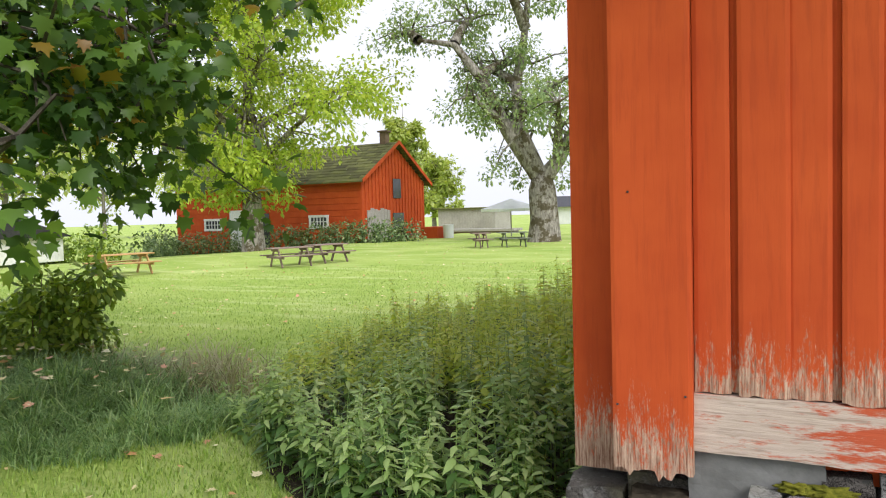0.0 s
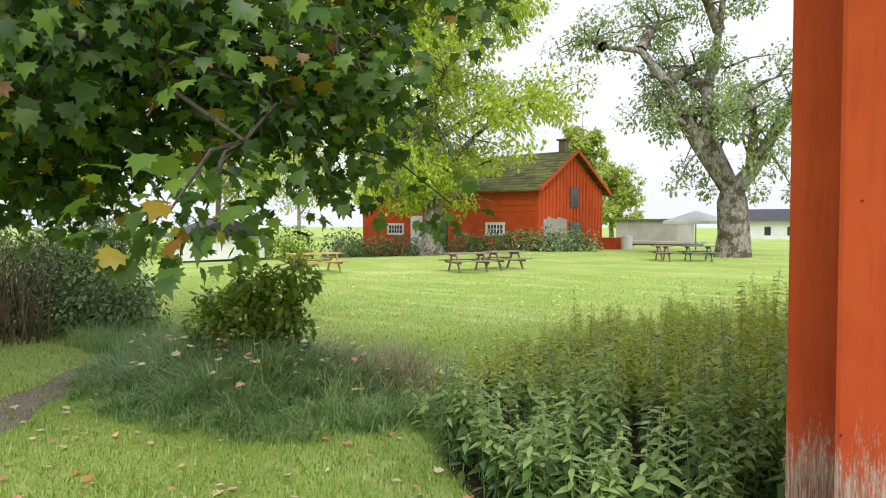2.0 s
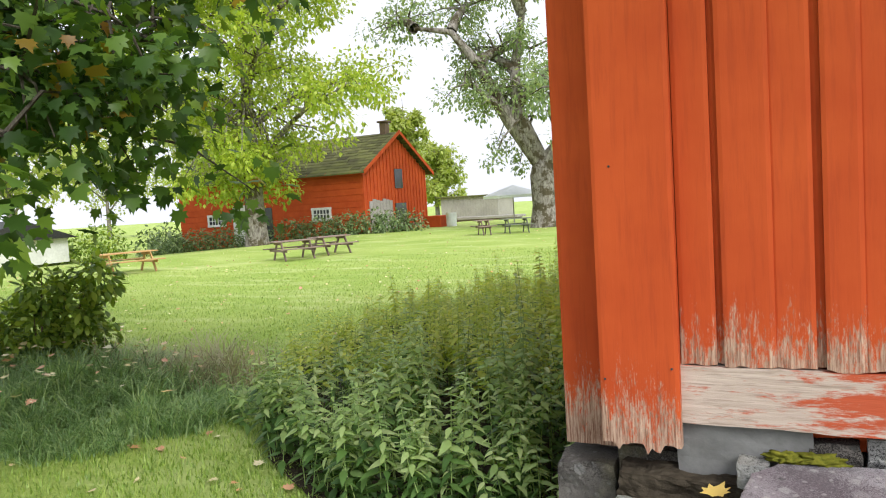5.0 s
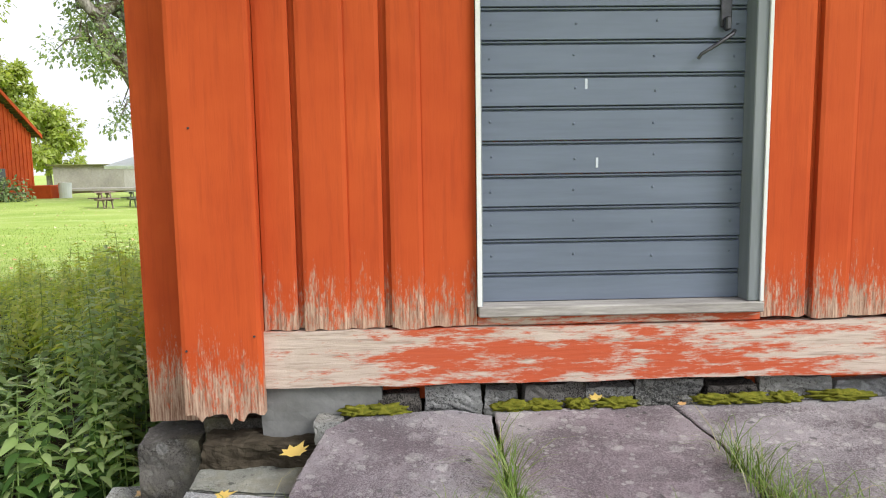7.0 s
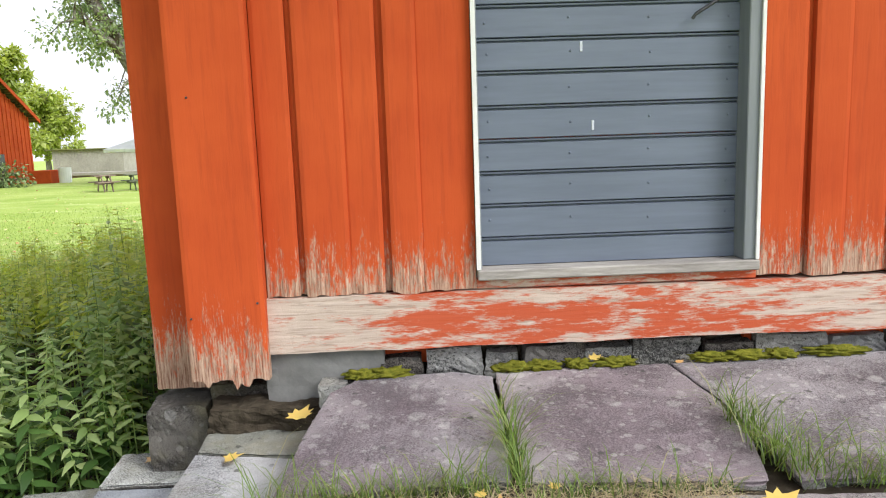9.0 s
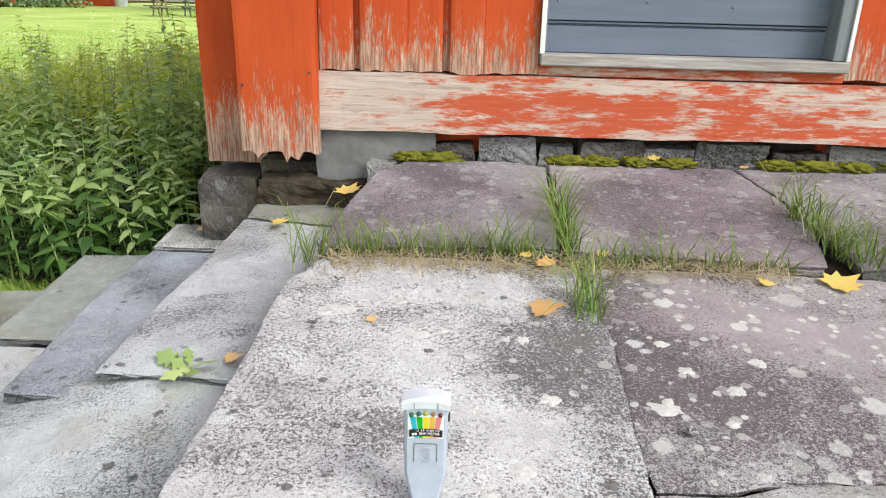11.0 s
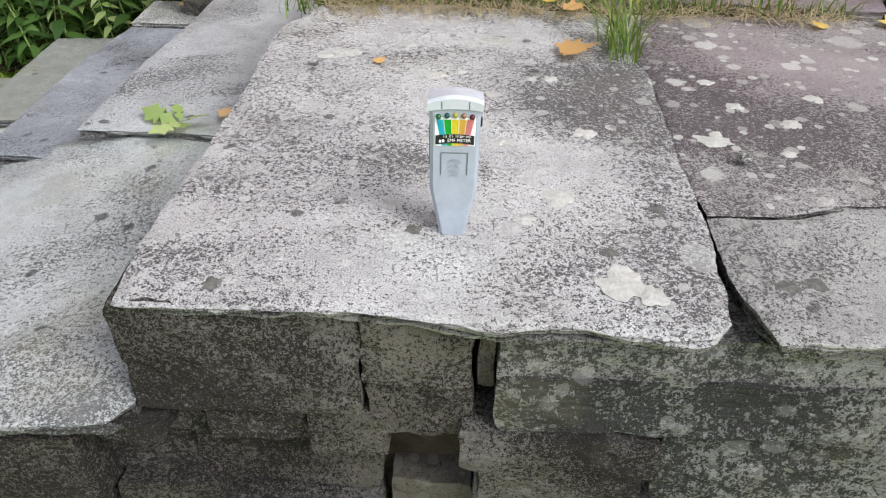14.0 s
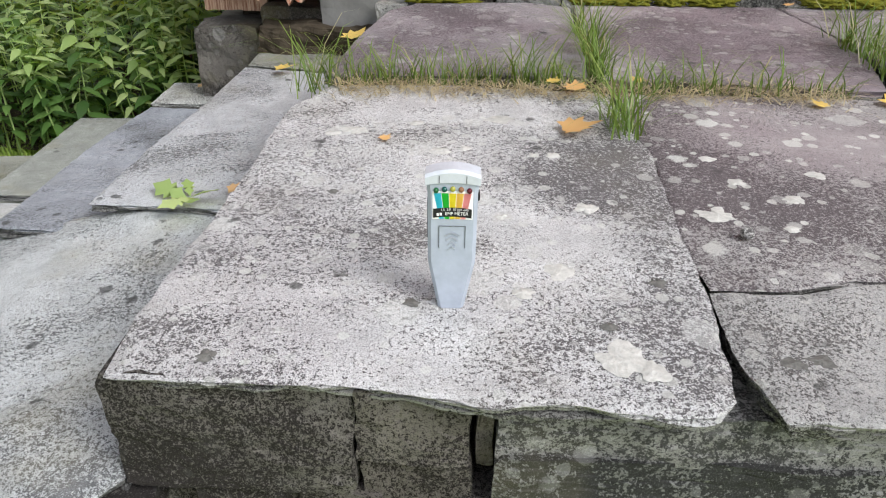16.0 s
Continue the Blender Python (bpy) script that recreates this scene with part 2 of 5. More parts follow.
M["moss"] = plain_noise("moss", (0.10, 0.115, 0.015), (0.24, 0.23, 0.03), 70, 0.95, 0.1, 1.0, 0.01)
M["bark"] = plain_noise("ash_bark", (0.09, 0.078, 0.065), (0.36, 0.33, 0.29), 9, 0.9, 0.2, 0.9, 0.03, (3, 3, 0.7))
M["bark_dark"] = plain_noise("dark_bark", (0.05, 0.045, 0.035), (0.15, 0.13, 0.10), 9, 0.9, 0.2, 0.9, 0.02, (3, 3, 0.7))


def patchy_bark():
    a = Mat("patchy_bark", 0.92, 0.15)
    c = a.mix(a.ramp(a.noise(6, 5, 0.7, (2, 2, 0.6)), [(0.35, 0.0), (0.65, 1.0)]), (0.10, 0.085, 0.07), (0.38, 0.35, 0.31))
    c = a.mix(a.ramp(a.noise(2.2, 5, 0.7), [(0.50, 0.0), (0.56, 0.9)]), c, (0.075, 0.06, 0.03))
    return a.done(c, a.noise(14, 5, 0.7, (2, 2, 0.5)), 0.9, 0.03)


M["bark_patchy"] = patchy_bark()
M["twig"] = plain_noise("brown_twigs", (0.10, 0.065, 0.045), (0.24, 0.17, 0.12), 9, 0.9, 0.2, 0.3, 0.01, isl=0.5)
M["maple"] = leaf_mat("maple_leaves", [(0.0, (0.03, 0.07, 0.02)), (0.5, (0.075, 0.16, 0.035)), (0.85, (0.19, 0.32, 0.05)), (0.955, (0.30, 0.44, 0.05)), (0.97, (0.55, 0.42, 0.03)), (1.0, (0.46, 0.16, 0.02))], 0.52)
M["ash_leaf"] = leaf_mat("ash_leaves", [(0.0, (0.20, 0.31, 0.05)), (0.5, (0.45, 0.57, 0.09)), (1.0, (0.72, 0.74, 0.16))], 0.58)
M["ash_leaf_grey"] = leaf_mat("blue_green_leaves", [(0.0, (0.14, 0.22, 0.12)), (0.6, (0.32, 0.42, 0.21)), (1.0, (0.54, 0.60, 0.32))], 0.5)
M["far_leaf"] = leaf_mat("distant_leaves", [(0.0, (0.30, 0.40, 0.10)), (1.0, (0.58, 0.62, 0.20))], 0.55)
# nettle greens carry the bed's own shade: dark low leaves, lighter upper, sunlit tops
M["nettle"] = leaf_mat("shaded_nettle_leaves", [(0.0, (0.03, 0.075, 0.02)), (0.5, (0.10, 0.20, 0.05)), (1.0, (0.24, 0.37, 0.11))], 0.35)
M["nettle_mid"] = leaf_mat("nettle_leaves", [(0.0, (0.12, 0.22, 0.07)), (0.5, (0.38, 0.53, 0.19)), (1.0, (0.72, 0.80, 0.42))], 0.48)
M["nettle_tip"] = leaf_mat("lit_young_nettle_tops", [(0.0, (0.34, 0.46, 0.07)), (0.6, (0.62, 0.70, 0.14)), (1.0, (0.80, 0.80, 0.25))], 0.5)
M["hedge"] = leaf_mat("hedge_leaves", [(0.0, (0.06, 0.11, 0.04)), (0.6, (0.19, 0.28, 0.115)), (1.0, (0.44, 0.53, 0.27))], 0.32)
M["shrub"] = leaf_mat("shrub_leaves", [(0.0, (0.06, 0.12, 0.02)), (0.5, (0.24, 0.37, 0.05)), (1.0, (0.56, 0.64, 0.10))], 0.42)
M["long_grass"] = leaf_mat("long_grass", [(0.0, (0.08, 0.16, 0.06)), (0.55, (0.30, 0.47, 0.19)), (1.0, (0.66, 0.76, 0.40))], 0.45)
M["tuft"] = leaf_mat("tuft_grass", [(0.0, (0.09, 0.17, 0.03)), (0.7, (0.18, 0.28, 0.05)), (0.86, (0.30, 0.36, 0.10)), (0.9, (0.50, 0.42, 0.24)), (1.0, (0.60, 0.52, 0.34))], 0.3)
M["dry"] = leaf_mat("dry_straw", [(0.0, (0.20, 0.15, 0.08)), (0.4, (0.46, 0.38, 0.23)), (1.0, (0.72, 0.63, 0.44))], 0.2)
M["straw"] = leaf_mat("dry_seed_grass", [(0.0, (0.26, 0.26, 0.13)), (0.6, (0.42, 0.38, 0.24)), (1.0, (0.55, 0.47, 0.36))], 0.3)
M["lawn_blade"] = leaf_mat("lawn_blades", [(0.0, (0.14, 0.25, 0.04)), (0.6, (0.33, 0.47, 0.09)), (1.0, (0.56, 0.65, 0.19))], 0.35)
M["fallen"] = leaf_mat("fallen_leaves", [(0.0, (0.80, 0.72, 0.45)), (0.30, (0.76, 0.60, 0.22)), (0.5, (0.84, 0.80, 0.62)), (0.66, (0.72, 0.26, 0.05)), (0.85, (0.55, 0.09, 0.03)), (1.0, (0.40, 0.20, 0.09))], 0.2)


def lawn_mat():
    a = Mat("lawn", 0.9, 0.15)
    c = a.mix(a.ramp(a.noise(0.35, 5), [(0.3, 0.0), (0.7, 1.0)]), (0.29, 0.42, 0.075), (0.53, 0.61, 0.19))
    c = a.mix(a.ramp(a.noise(30, 6, 0.75), [(0.35, 0.8), (0.6, 0.0)]), c, (0.24, 0.36, 0.06))
    c = a.mix(a.ramp(a.noise(1.3, 4, 0.6, (0.35, 1.4, 1)), [(0.52, 0.0), (0.72, 0.6)]), c, (0.64, 0.68, 0.32))
    d = a.cells(3.0)
    c = a.mix(a.calc("MULTIPLY", a.ramp(d, [(0.09, 0.8), (0.12, 0.0)]), a.ramp(a.noise(0.5, 2), [(0.4, 0.1), (0.6, 0.8)])), c, (0.55, 0.52, 0.22))
    return a.done(c, a.noise(45, 5, 0.8), 0.8, 0.03)


M["lawn"] = lawn_mat()
M["gravel"] = plain_noise("trodden_path", (0.16, 0.12, 0.095), (0.36, 0.30, 0.25), 25, 0.95, 0.1, 0.6, 0.01)
M["roof_moss"] = plain_noise("mossy_roof", (0.085, 0.075, 0.06), (0.22, 0.23, 0.08), 1.6, 0.95, 0.1, 0.8, 0.05, isl=0.35)
M["dark_glass"] = plain_noise("dark_pane", (0.03, 0.035, 0.04), (0.06, 0.065, 0.07), 3, 0.1, 0.5, 0.0)
M["table_wood"] = plain_noise("weathered_table_wood", (0.17, 0.12, 0.10), (0.38, 0.29, 0.24), 5, 0.85, 0.2, 0.3, 0.004, (1, 8, 8))
M["table_pale"] = plain_noise("honey_table_wood", (0.42, 0.24, 0.09), (0.66, 0.43, 0.20), 5, 0.75, 0.25, 0.3, 0.004, (1, 8, 8))
M["table_green"] = plain_noise("mossy_table_wood", (0.10, 0.11, 0.08), (0.27, 0.29, 0.22), 5, 0.85, 0.2, 0.3, 0.004, (1, 8, 8))
M["canvas"] = plain_noise("white_canvas", (0.72, 0.74, 0.74), (0.84, 0.85, 0.85), 3, 0.8, 0.2, 0.05)
M["grey_plastic"] = plain_noise("grey_plastic", (0.39, 0.435, 0.51), (0.41, 0.455, 0.53), 300, 0.42, 0.4, 0.06, 0.0005)
M["pale_plastic"] = plain_noise("pale_plastic", (0.55, 0.585, 0.635), (0.58, 0.615, 0.665), 300, 0.42, 0.4, 0.05, 0.0005)


def flat(name, c, rough=0.5, spec=0.4):
    a = Mat(name, rough, spec)
    return a.done(a.mix(a.noise(60, 3), tuple(v * 0.93 for v in c), c))


M["black"] = flat("black_print", (0.012, 0.012, 0.014))
M["seam"] = flat("dark_seam", (0.10, 0.11, 0.12), 0.7)
M["white_print"] = flat("white_print", (0.85, 0.85, 0.85))
for key, c in (("cyan", (0.05, 0.66, 0.80)), ("green", (0.02, 0.62, 0.05)), ("yellow", (0.95, 0.84, 0.04)), ("amber", (0.95, 0.66, 0.12)), ("pink", (0.92, 0.38, 0.38)),
               ("lens_green", (0.01, 0.10, 0.03)), ("lens_teal", (0.005, 0.07, 0.06)), ("lens_yellow", (0.33, 0.33, 0.05)), ("lens_amber", (0.25, 0.12, 0.06)), ("lens_red", (0.09, 0.008, 0.015))):
    M[key] = flat(key, c, 0.12 if "lens" in key else 0.45, 0.5)

# ---- building blocks ----


def mesh_ob(name, verts, faces, material, parent=None, label="", smooth=False):
    me = bpy.data.meshes.new(name)
    me.from_pydata([tuple(v) for v in verts], [], faces)
    me.materials.append(material)
    if smooth:
        me.polygons.foreach_set("use_smooth", [True] * len(me.polygons))
    ob = new(name, me)
    ob.parent = parent
    return tagged(ob, label)


def part(name, bm, material, parent, label="", smooth=False):
    me = bpy.data.meshes.new(name)
    bmesh.ops.recalc_face_normals(bm, faces=bm.faces)
    bm.to_mesh(me)
    bm.free()
    me.materials.append(material)
    if smooth:
        me.polygons.foreach_set("use_smooth", [True] * len(me.polygons))
    ob = new(name, me)
    ob.parent = parent
    return tagged(ob, label)


def thing(name, label, category, group="", kind="", at=(0, 0, 0), rz=0.0):
    ob = new(name)
    ob.empty_display_size = 0.05
    ob.matrix_world = pose(*at, 0, 0, rz)
    return tagged(ob, label, category, group, kind)


def box(bm, x0, x1, y0, y1, z0, z1, bevel=0.003, m=None):
    g = bmesh.ops.create_cube(bm, size=1.0)
    t = Matrix.Translation(((x0 + x1) / 2, (y0 + y1) / 2, (z0 + z1) / 2)) @ Matrix.Diagonal((x1 - x0, y1 - y0, z1 - z0, 1))
    bmesh.ops.transform(bm, matrix=(m @ t) if m else t, verts=g["verts"])
    if bevel:
        edges = list({e for v in g["verts"] for e in v.link_edges})
        bmesh.ops.bevel(bm, geom=edges, offset=bevel, segments=1, affect="EDGES")
    return bm


def boxes(name, mat, parent, *dims, bevel=0.003, label=""):
    bm = bmesh.new()
    for d in dims:
        box(bm, *d, bevel=bevel)
    return part(name, bm, mat, parent, label)


def tube(verts, faces, path, radii, n=7):
    """A tapered tube along a path, added to the lists."""
    base = len(verts)
    for i, (p, r) in enumerate(zip(path, radii)):
        p = Vector(p)
        d = Vector(path[min(i + 1, len(path) - 1)]) - Vector(path[max(i - 1, 0)])
        q = Vector((0, 0, 1)).rotation_difference(d)
        for k in range(n):
            a = 2 * math.pi * k / n
            verts.append(p + q @ Vector((r * math.cos(a), r * math.sin(a), 0)))
    for i in range(len(path) - 1):
        for k in range(n):
            a, b = base + i * n + k, base + i * n + (k + 1) % n
            faces.append((a, b, b + n, a + n))
    faces.append(tuple(base + (len(path) - 1) * n + k for k in range(n)))


MAPLE = [(0, 0), (0.18, 0.04), (0.42, -0.04), (0.36, 0.14), (0.52, 0.30), (0.34, 0.36), (0.40, 0.62), (0.20, 0.54), (0.12, 0.66), (0.0, 0.98),
         (-0.12, 0.66), (-0.20, 0.54), (-0.40, 0.62), (-0.34, 0.36), (-0.52, 0.30), (-0.36, 0.14), (-0.42, -0.04), (-0.18, 0.04)]
OVAL = [(0, 0), (0.17, 0.2), (0.24, 0.45), (0.16, 0.75), (0, 1.0), (-0.16, 0.75), (-0.24, 0.45), (-0.17, 0.2)]
SIMPLE = [(0, 0), (0.3, 0.45), (0, 1.0), (-0.3, 0.45)]


def leaves(name, material, places, sizes, dirs, shape, parent=None, droop=0.25, fold=0.12, roll=1.0):
    """Many small leaves in one mesh: each a folded outline at a place, pointing along its direction."""
    n, k = len(places), len(shape)
    sh = np.array(shape)
    mid = sh[:, 1].mean()
    local = np.stack([sh[:, 0], sh[:, 1], -fold * np.abs(sh[:, 0]) - droop * sh[:, 1] ** 2], 1)
    local = np.vstack([local, [[0, mid, 0.02 - droop * mid ** 2]]])
    y = dirs / np.linalg.norm(dirs, axis=1)[:, None]
    up = np.array([0, 0, 1.0]) + roll * (np.random.rand(n, 3) - 0.5)
    x = np.cross(y, up)
    x /= np.linalg.norm(x, axis=1)[:, None] + 1e-9
    z = np.cross(x, y)
    v = places[:, None, :] + sizes[:, None, None] * (local[None, :, 0:1] * x[:, None] + local[None, :, 1:2] * y[:, None] + local[None, :, 2:3] * z[:, None])
    v = v.reshape(-1, 3)
    tri = np.array([(i, (i + 1) % k, k) for i in range(k)])
    f = (tri[None] + (np.arange(n) * (k + 1))[:, None, None]).reshape(-1, 3)
    me = bpy.data.meshes.new(name)
    me.vertices.add(len(v))
    me.vertices.foreach_set("co", v.ravel())
    me.loops.add(f.size)
    me.loops.foreach_set("vertex_index", f.ravel().astype(np.int32))
    me.polygons.add(len(f))
    me.polygons.foreach_set("loop_start", np.arange(0, f.size, 3, dtype=np.int32))
    me.update(calc_edges=True)
    me.validate()
    me.materials.append(material)
    ob = new(name, me)
    ob.parent = parent
    return ob


def blades(name, material, roots, heights, width, lean, parent=None):
    """Grass: each blade three segments, bending over."""
    n = len(roots)
    a = np.random.rand(n) * 2 * np.pi
    d = np.stack([np.cos(a), np.sin(a), np.zeros(n)], 1)
    s = np.stack([-np.sin(a), np.cos(a), np.zeros(n)], 1)
    ln = (lean * (0.3 + np.random.rand(n)))[:, None]
    h = heights[:, None]
    up = np.array([0, 0, 1.0])
    w = width * (0.6 + 0.8 * np.random.rand(n))[:, None]
    p1 = roots + up * h * 0.5 + d * h * ln * 0.25
    p2 = roots + up * h * 0.85 + d * h * ln * 0.7
    p3 = roots + up * h * (1.0 - 0.15 * ln) + d * h * ln * 1.25
    v = np.stack([roots - s * w, roots + s * w, p1 - s * w * 0.8, p1 + s * w * 0.8, p2 - s * w * 0.5, p2 + s * w * 0.5, p3], 1).reshape(-1, 3)
    t = np.array([(0, 1, 3), (0, 3, 2), (2, 3, 5), (2, 5, 4), (4, 5, 6)])
    f = (t[None] + (np.arange(n) * 7)[:, None, None]).reshape(-1, 3)
    me = bpy.data.meshes.new(name)
    me.vertices.add(len(v))
    me.vertices.foreach_set("co", v.ravel())
    me.loops.add(f.size)
    me.loops.foreach_set("vertex_index", f.ravel().astype(np.int32))
    me.polygons.add(len(f))
    me.polygons.foreach_set("loop_start", np.arange(0, f.size, 3, dtype=np.int32))
    me.update(calc_edges=True)
    me.materials.append(material)
    ob = new(name, me)
    ob.parent = parent
    return ob


def smooth01(t):
    t = np.clip(t, 0, 1)
    return t * t * (3 - 2 * t)


def ground_z(x, y):
    """Height of the lawn: flat by the steps, dipping gently behind the barn's far end."""
    d = np.hypot(x, y)
    s = smooth01((d - 12) / 20)
    lat = np.clip((-18 - np.asarray(x)) / 12, 0, 1.2)
    mound = 0.22 * np.exp(-(((np.asarray(x) + 5.0) / 1.5) ** 2 + ((np.asarray(y) - 3.6) / 1.0) ** 2))
    return -0.55 + s * (0.2 - 0.65 * lat) + mound + 0.03 * np.sin(x * 0.5) * np.sin(y * 0.4)


def land_z(x, y):
    """Height of the landing's tops: they fall a little outwards."""
    return 0.061 * (y - 0.92) + 0.008 * (x - 0.27)


def slab(name, outline, top, thick, material, parent=None, rag=0.006, label="", seed=0, edge="slab_edge"):
    """A split stone slab: ragged outline, thin broken layers along its edge, slightly uneven top."""
    pts = []
    for (ax, ay), (bx, by) in zip(outline, outline[1:] + outline[:1]):
        ln = math.hypot(bx - ax, by - ay)
        k = max(1, int(ln / 0.009))
        pts += [(ax + (bx - ax) * i / k, ay + (by - ay) * i / k) for i in range(k)]
    cx, cy = sum(p[0] for p in outline) / len(outline), sum(p[1] for p in outline) / len(outline)
    th = thick if callable(thick) else (lambda x, y: thick)
    steps_ = ((0.030, -1.0, 9), (0.016, -0.93, 8), (0.013, -0.80, 7), (0.006, -0.78, 6), (0.005, -0.62, 6), (0.011, -0.60, 5), (0.008, -0.44, 5), (0.002, -0.42, 4), (0.001, -0.26, 4), (0.005, -0.24, 3), (0.001, -0.10, 3), (0.001, -0.05, 2), (0.005, 0.0, 2), (0.016, 0.0, 1))
    rings = []
    for inset, dz, layer in steps_:
        row = []
        for x, y in pts:
            nx, ny = x - cx, y - cy
            ln = math.hypot(nx, ny) + 1e-6
            j = noise.noise((x * 5 + seed * 3, y * 5, 0)) * rag + noise.noise((x * 19 + seed, y * 19, layer * 7.7)) * rag * (2.1 if layer > 2 else 0.5) + noise.noise((x * 80, y * 80 + seed, layer * 3.1)) * rag * 0.5
            if layer > 3:
                j += max(0.0, noise.noise((x * 9 - seed, y * 9, layer * 5.3))) * rag * 4.0
            px, py = x - nx / ln * (inset + j), y - ny / ln * (inset + j)
            wav = 1 + 0.30 * noise.noise((x * 13, y * 13, seed)) + 0.16 * noise.noise((x * 45, y * 45, seed + layer))
            z = top(px, py) + dz * th(px, py) * (wav if dz < -0.08 else 1)
            if dz == 0.0 and inset > 0.01:
                z += 0.0016 * noise.noise((px * 11, py * 11, seed))
            elif dz > -0.08:
                z += 0.0022 * noise.noise((px * 30, py * 30, seed)) - 0.0012
            row.append((px, py, z))
        rings.append(row)
    n = len(pts)
    verts = [v for r in rings for v in r]
    faces = []
    for r in range(len(rings) - 1):
        for i in range(n):
            j = (i + 1) % n
            faces.append((r * n + i, r * n + j, (r + 1) * n + j, (r + 1) * n + i))
    t0 = (len(rings) - 1) * n
    faces.append(tuple(range(t0, t0 + n)))
    faces.append(tuple(range(n - 1, -1, -1)))
    bm = bmesh.new()
    vs = [bm.verts.new(v) for v in verts]
    for f in faces:
        bm.faces.new([vs[i] for i in f])
    bm.faces.ensure_lookup_table()
    # side rings get the edge stone, whose colour also holds underside shade
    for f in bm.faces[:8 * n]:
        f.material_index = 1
    bmesh.ops.triangulate(bm, faces=[f for f in bm.faces if len(f.verts) > 4])
    ob = part(name, bm, material, parent, label)
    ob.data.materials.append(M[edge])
    return ob


def rough_block(name, x0, x1, y0, y1, z0, z1, material, parent=None, amp=0.012, seed=0, label="", cuts=9, tilt=0.0):
    """A hewn stone: broken corners, flat split facets with small ledges, cracks; tilt raises its far x end."""
    bm = bmesh.new()
    bmesh.ops.create_cube(bm, size=1.0)
    bmesh.ops.subdivide_edges(bm, edges=bm.edges[:], cuts=cuts, use_grid_fill=True)
    for v in bm.verts:
        p = v.co.copy()
        k = max(0.0, abs(p.x) + abs(p.z) - 0.88) * 0.22
        q = Vector(((x0 + x1) / 2 + p.x * (x1 - x0) * (1 - k), (y0 + y1) / 2 + p.y * (y1 - y0), (z0 + z1) / 2 + p.z * (z1 - z0) * (1 - k) + tilt * p.x))
        w = (q.x * 7 + seed * 7, q.y * 7, q.z * 16)
        ledge = math.floor((noise.noise(w) + 1) * 4) / 4 - 1
        d = Vector([noise.noise((q.x * 9 + seed * 7 + c * 31, q.y * 9, q.z * 13)) for c in range(3)]) * amp * 0.7
        d += Vector([noise.noise((q.x * 48 + seed * 7 + c * 31, q.y * 48, q.z * 60)) for c in range(3)]) * amp * 0.35
        d.y += ledge * amp * 0.9
        v.co = q + d
    return part(name, bm, material, parent, label)


# ---- ground ----
u = np.linspace(-1, 1, 171)
ax = 30 * u + 370 * np.sign(u) * np.abs(u) ** 5
GX, GY = np.meshgrid(ax - 4, ax + 6)
GZ = ground_z(GX, GY)
gv = np.stack([GX, GY, GZ], -1).reshape(-1, 3)
gn = len(ax)
gf = [(i * gn + j, i * gn + j + 1, (i + 1) * gn + j + 1, (i + 1) * gn + j) for i in range(gn - 1) for j in range(gn - 1)]
tagged(mesh_ob("ground", gv, gf, M["lawn"], smooth=True), "mown green lawn scattered with pale leaves", "lawn", kind="structure")

# trodden path beside the long grass
pv, pf = [], []
for i in range(25):
    k = i / 24
    x, y = -7.9 + 2.7 * k, 4.35 - 3.1 * k
    for s in (-1, -0.4, 0.4, 1):
        w = 0.42 + 0.1 * noise.noise((x * 2, s, 0))
        w *= 0.8 + 0.5 * noise.noise((k * 9, s * 3, 5))
        px, py = x + s * w * 0.75, y + s * w * 0.66
        pv.append((px, py, float(ground_z(px, py)) + 0.012 - 0.02 * abs(s) ** 3))
for i in range(24):
    for j in range(3):
        a = i * 4 + j
        pf.append((a, a + 1, a + 5, a + 4))
tagged(mesh_ob("path", pv, pf, M["gravel"], smooth=True), "trodden earth path in the lawn", "path", kind="structure")

# ---- the red storehouse ----
F = 2.375
TOP = 3.0
house = thing("storehouse", "red board-and-batten wooden storehouse with worn paint", "building", at=(0, 0, 0))
# carcass behind the boards
wall = bmesh.new()
box(wall, -0.15, 0.495, F + 0.062, F + 0.20, 0.10, TOP, 0)
box(wall, 1.368, 4.6, F + 0.062, F + 0.20, 0.10, TOP, 0)
box(wall, 0.495, 1.368, F + 0.062, F + 0.20, 2.35, TOP, 0)
box(wall, -0.50, -0.36, F + 0.13, 7.5, 0.10, TOP, 0)
box(wall, 4.46, 4.6, F + 0.20, 7.5, 0.10, TOP, 0)
box(wall, -0.50, 4.6, 7.5, 7.64, 0.10, TOP, 0)
part("wall", wall, M["red"], house)
# roof is out of view; eave set low and forward to shade the wall
roof = bmesh.new()
vs = [roof.verts.new(v) for v in ((-0.9, 1.5, 2.68), (5.0, 1.5, 2.68), (5.0, 5.0, 4.9), (-0.9, 5.0, 4.9), (-0.9, 8.2, 2.85), (5.0, 8.2, 2.85),
                                  (-0.9, 1.5, 2.78), (5.0, 1.5, 2.78), (5.0, 5.0, 5.02), (-0.9, 5.0, 5.02), (-0.9, 8.2, 2.95), (5.0, 8.2, 2.95))]
for f in ((0, 1, 2, 3), (3, 2, 5, 4), (6, 9, 8, 7), (9, 10, 11, 8), (0, 6, 7, 1), (4, 5, 11, 10), (0, 3, 9, 6), (3, 4, 10, 9), (1, 7, 8, 2), (2, 8, 11, 5)):
    roof.faces.new([vs[i] for i in f])
part("roof", roof, M["roof_moss"], house, "unseen dark roof, eaves set forward to shade the wall")


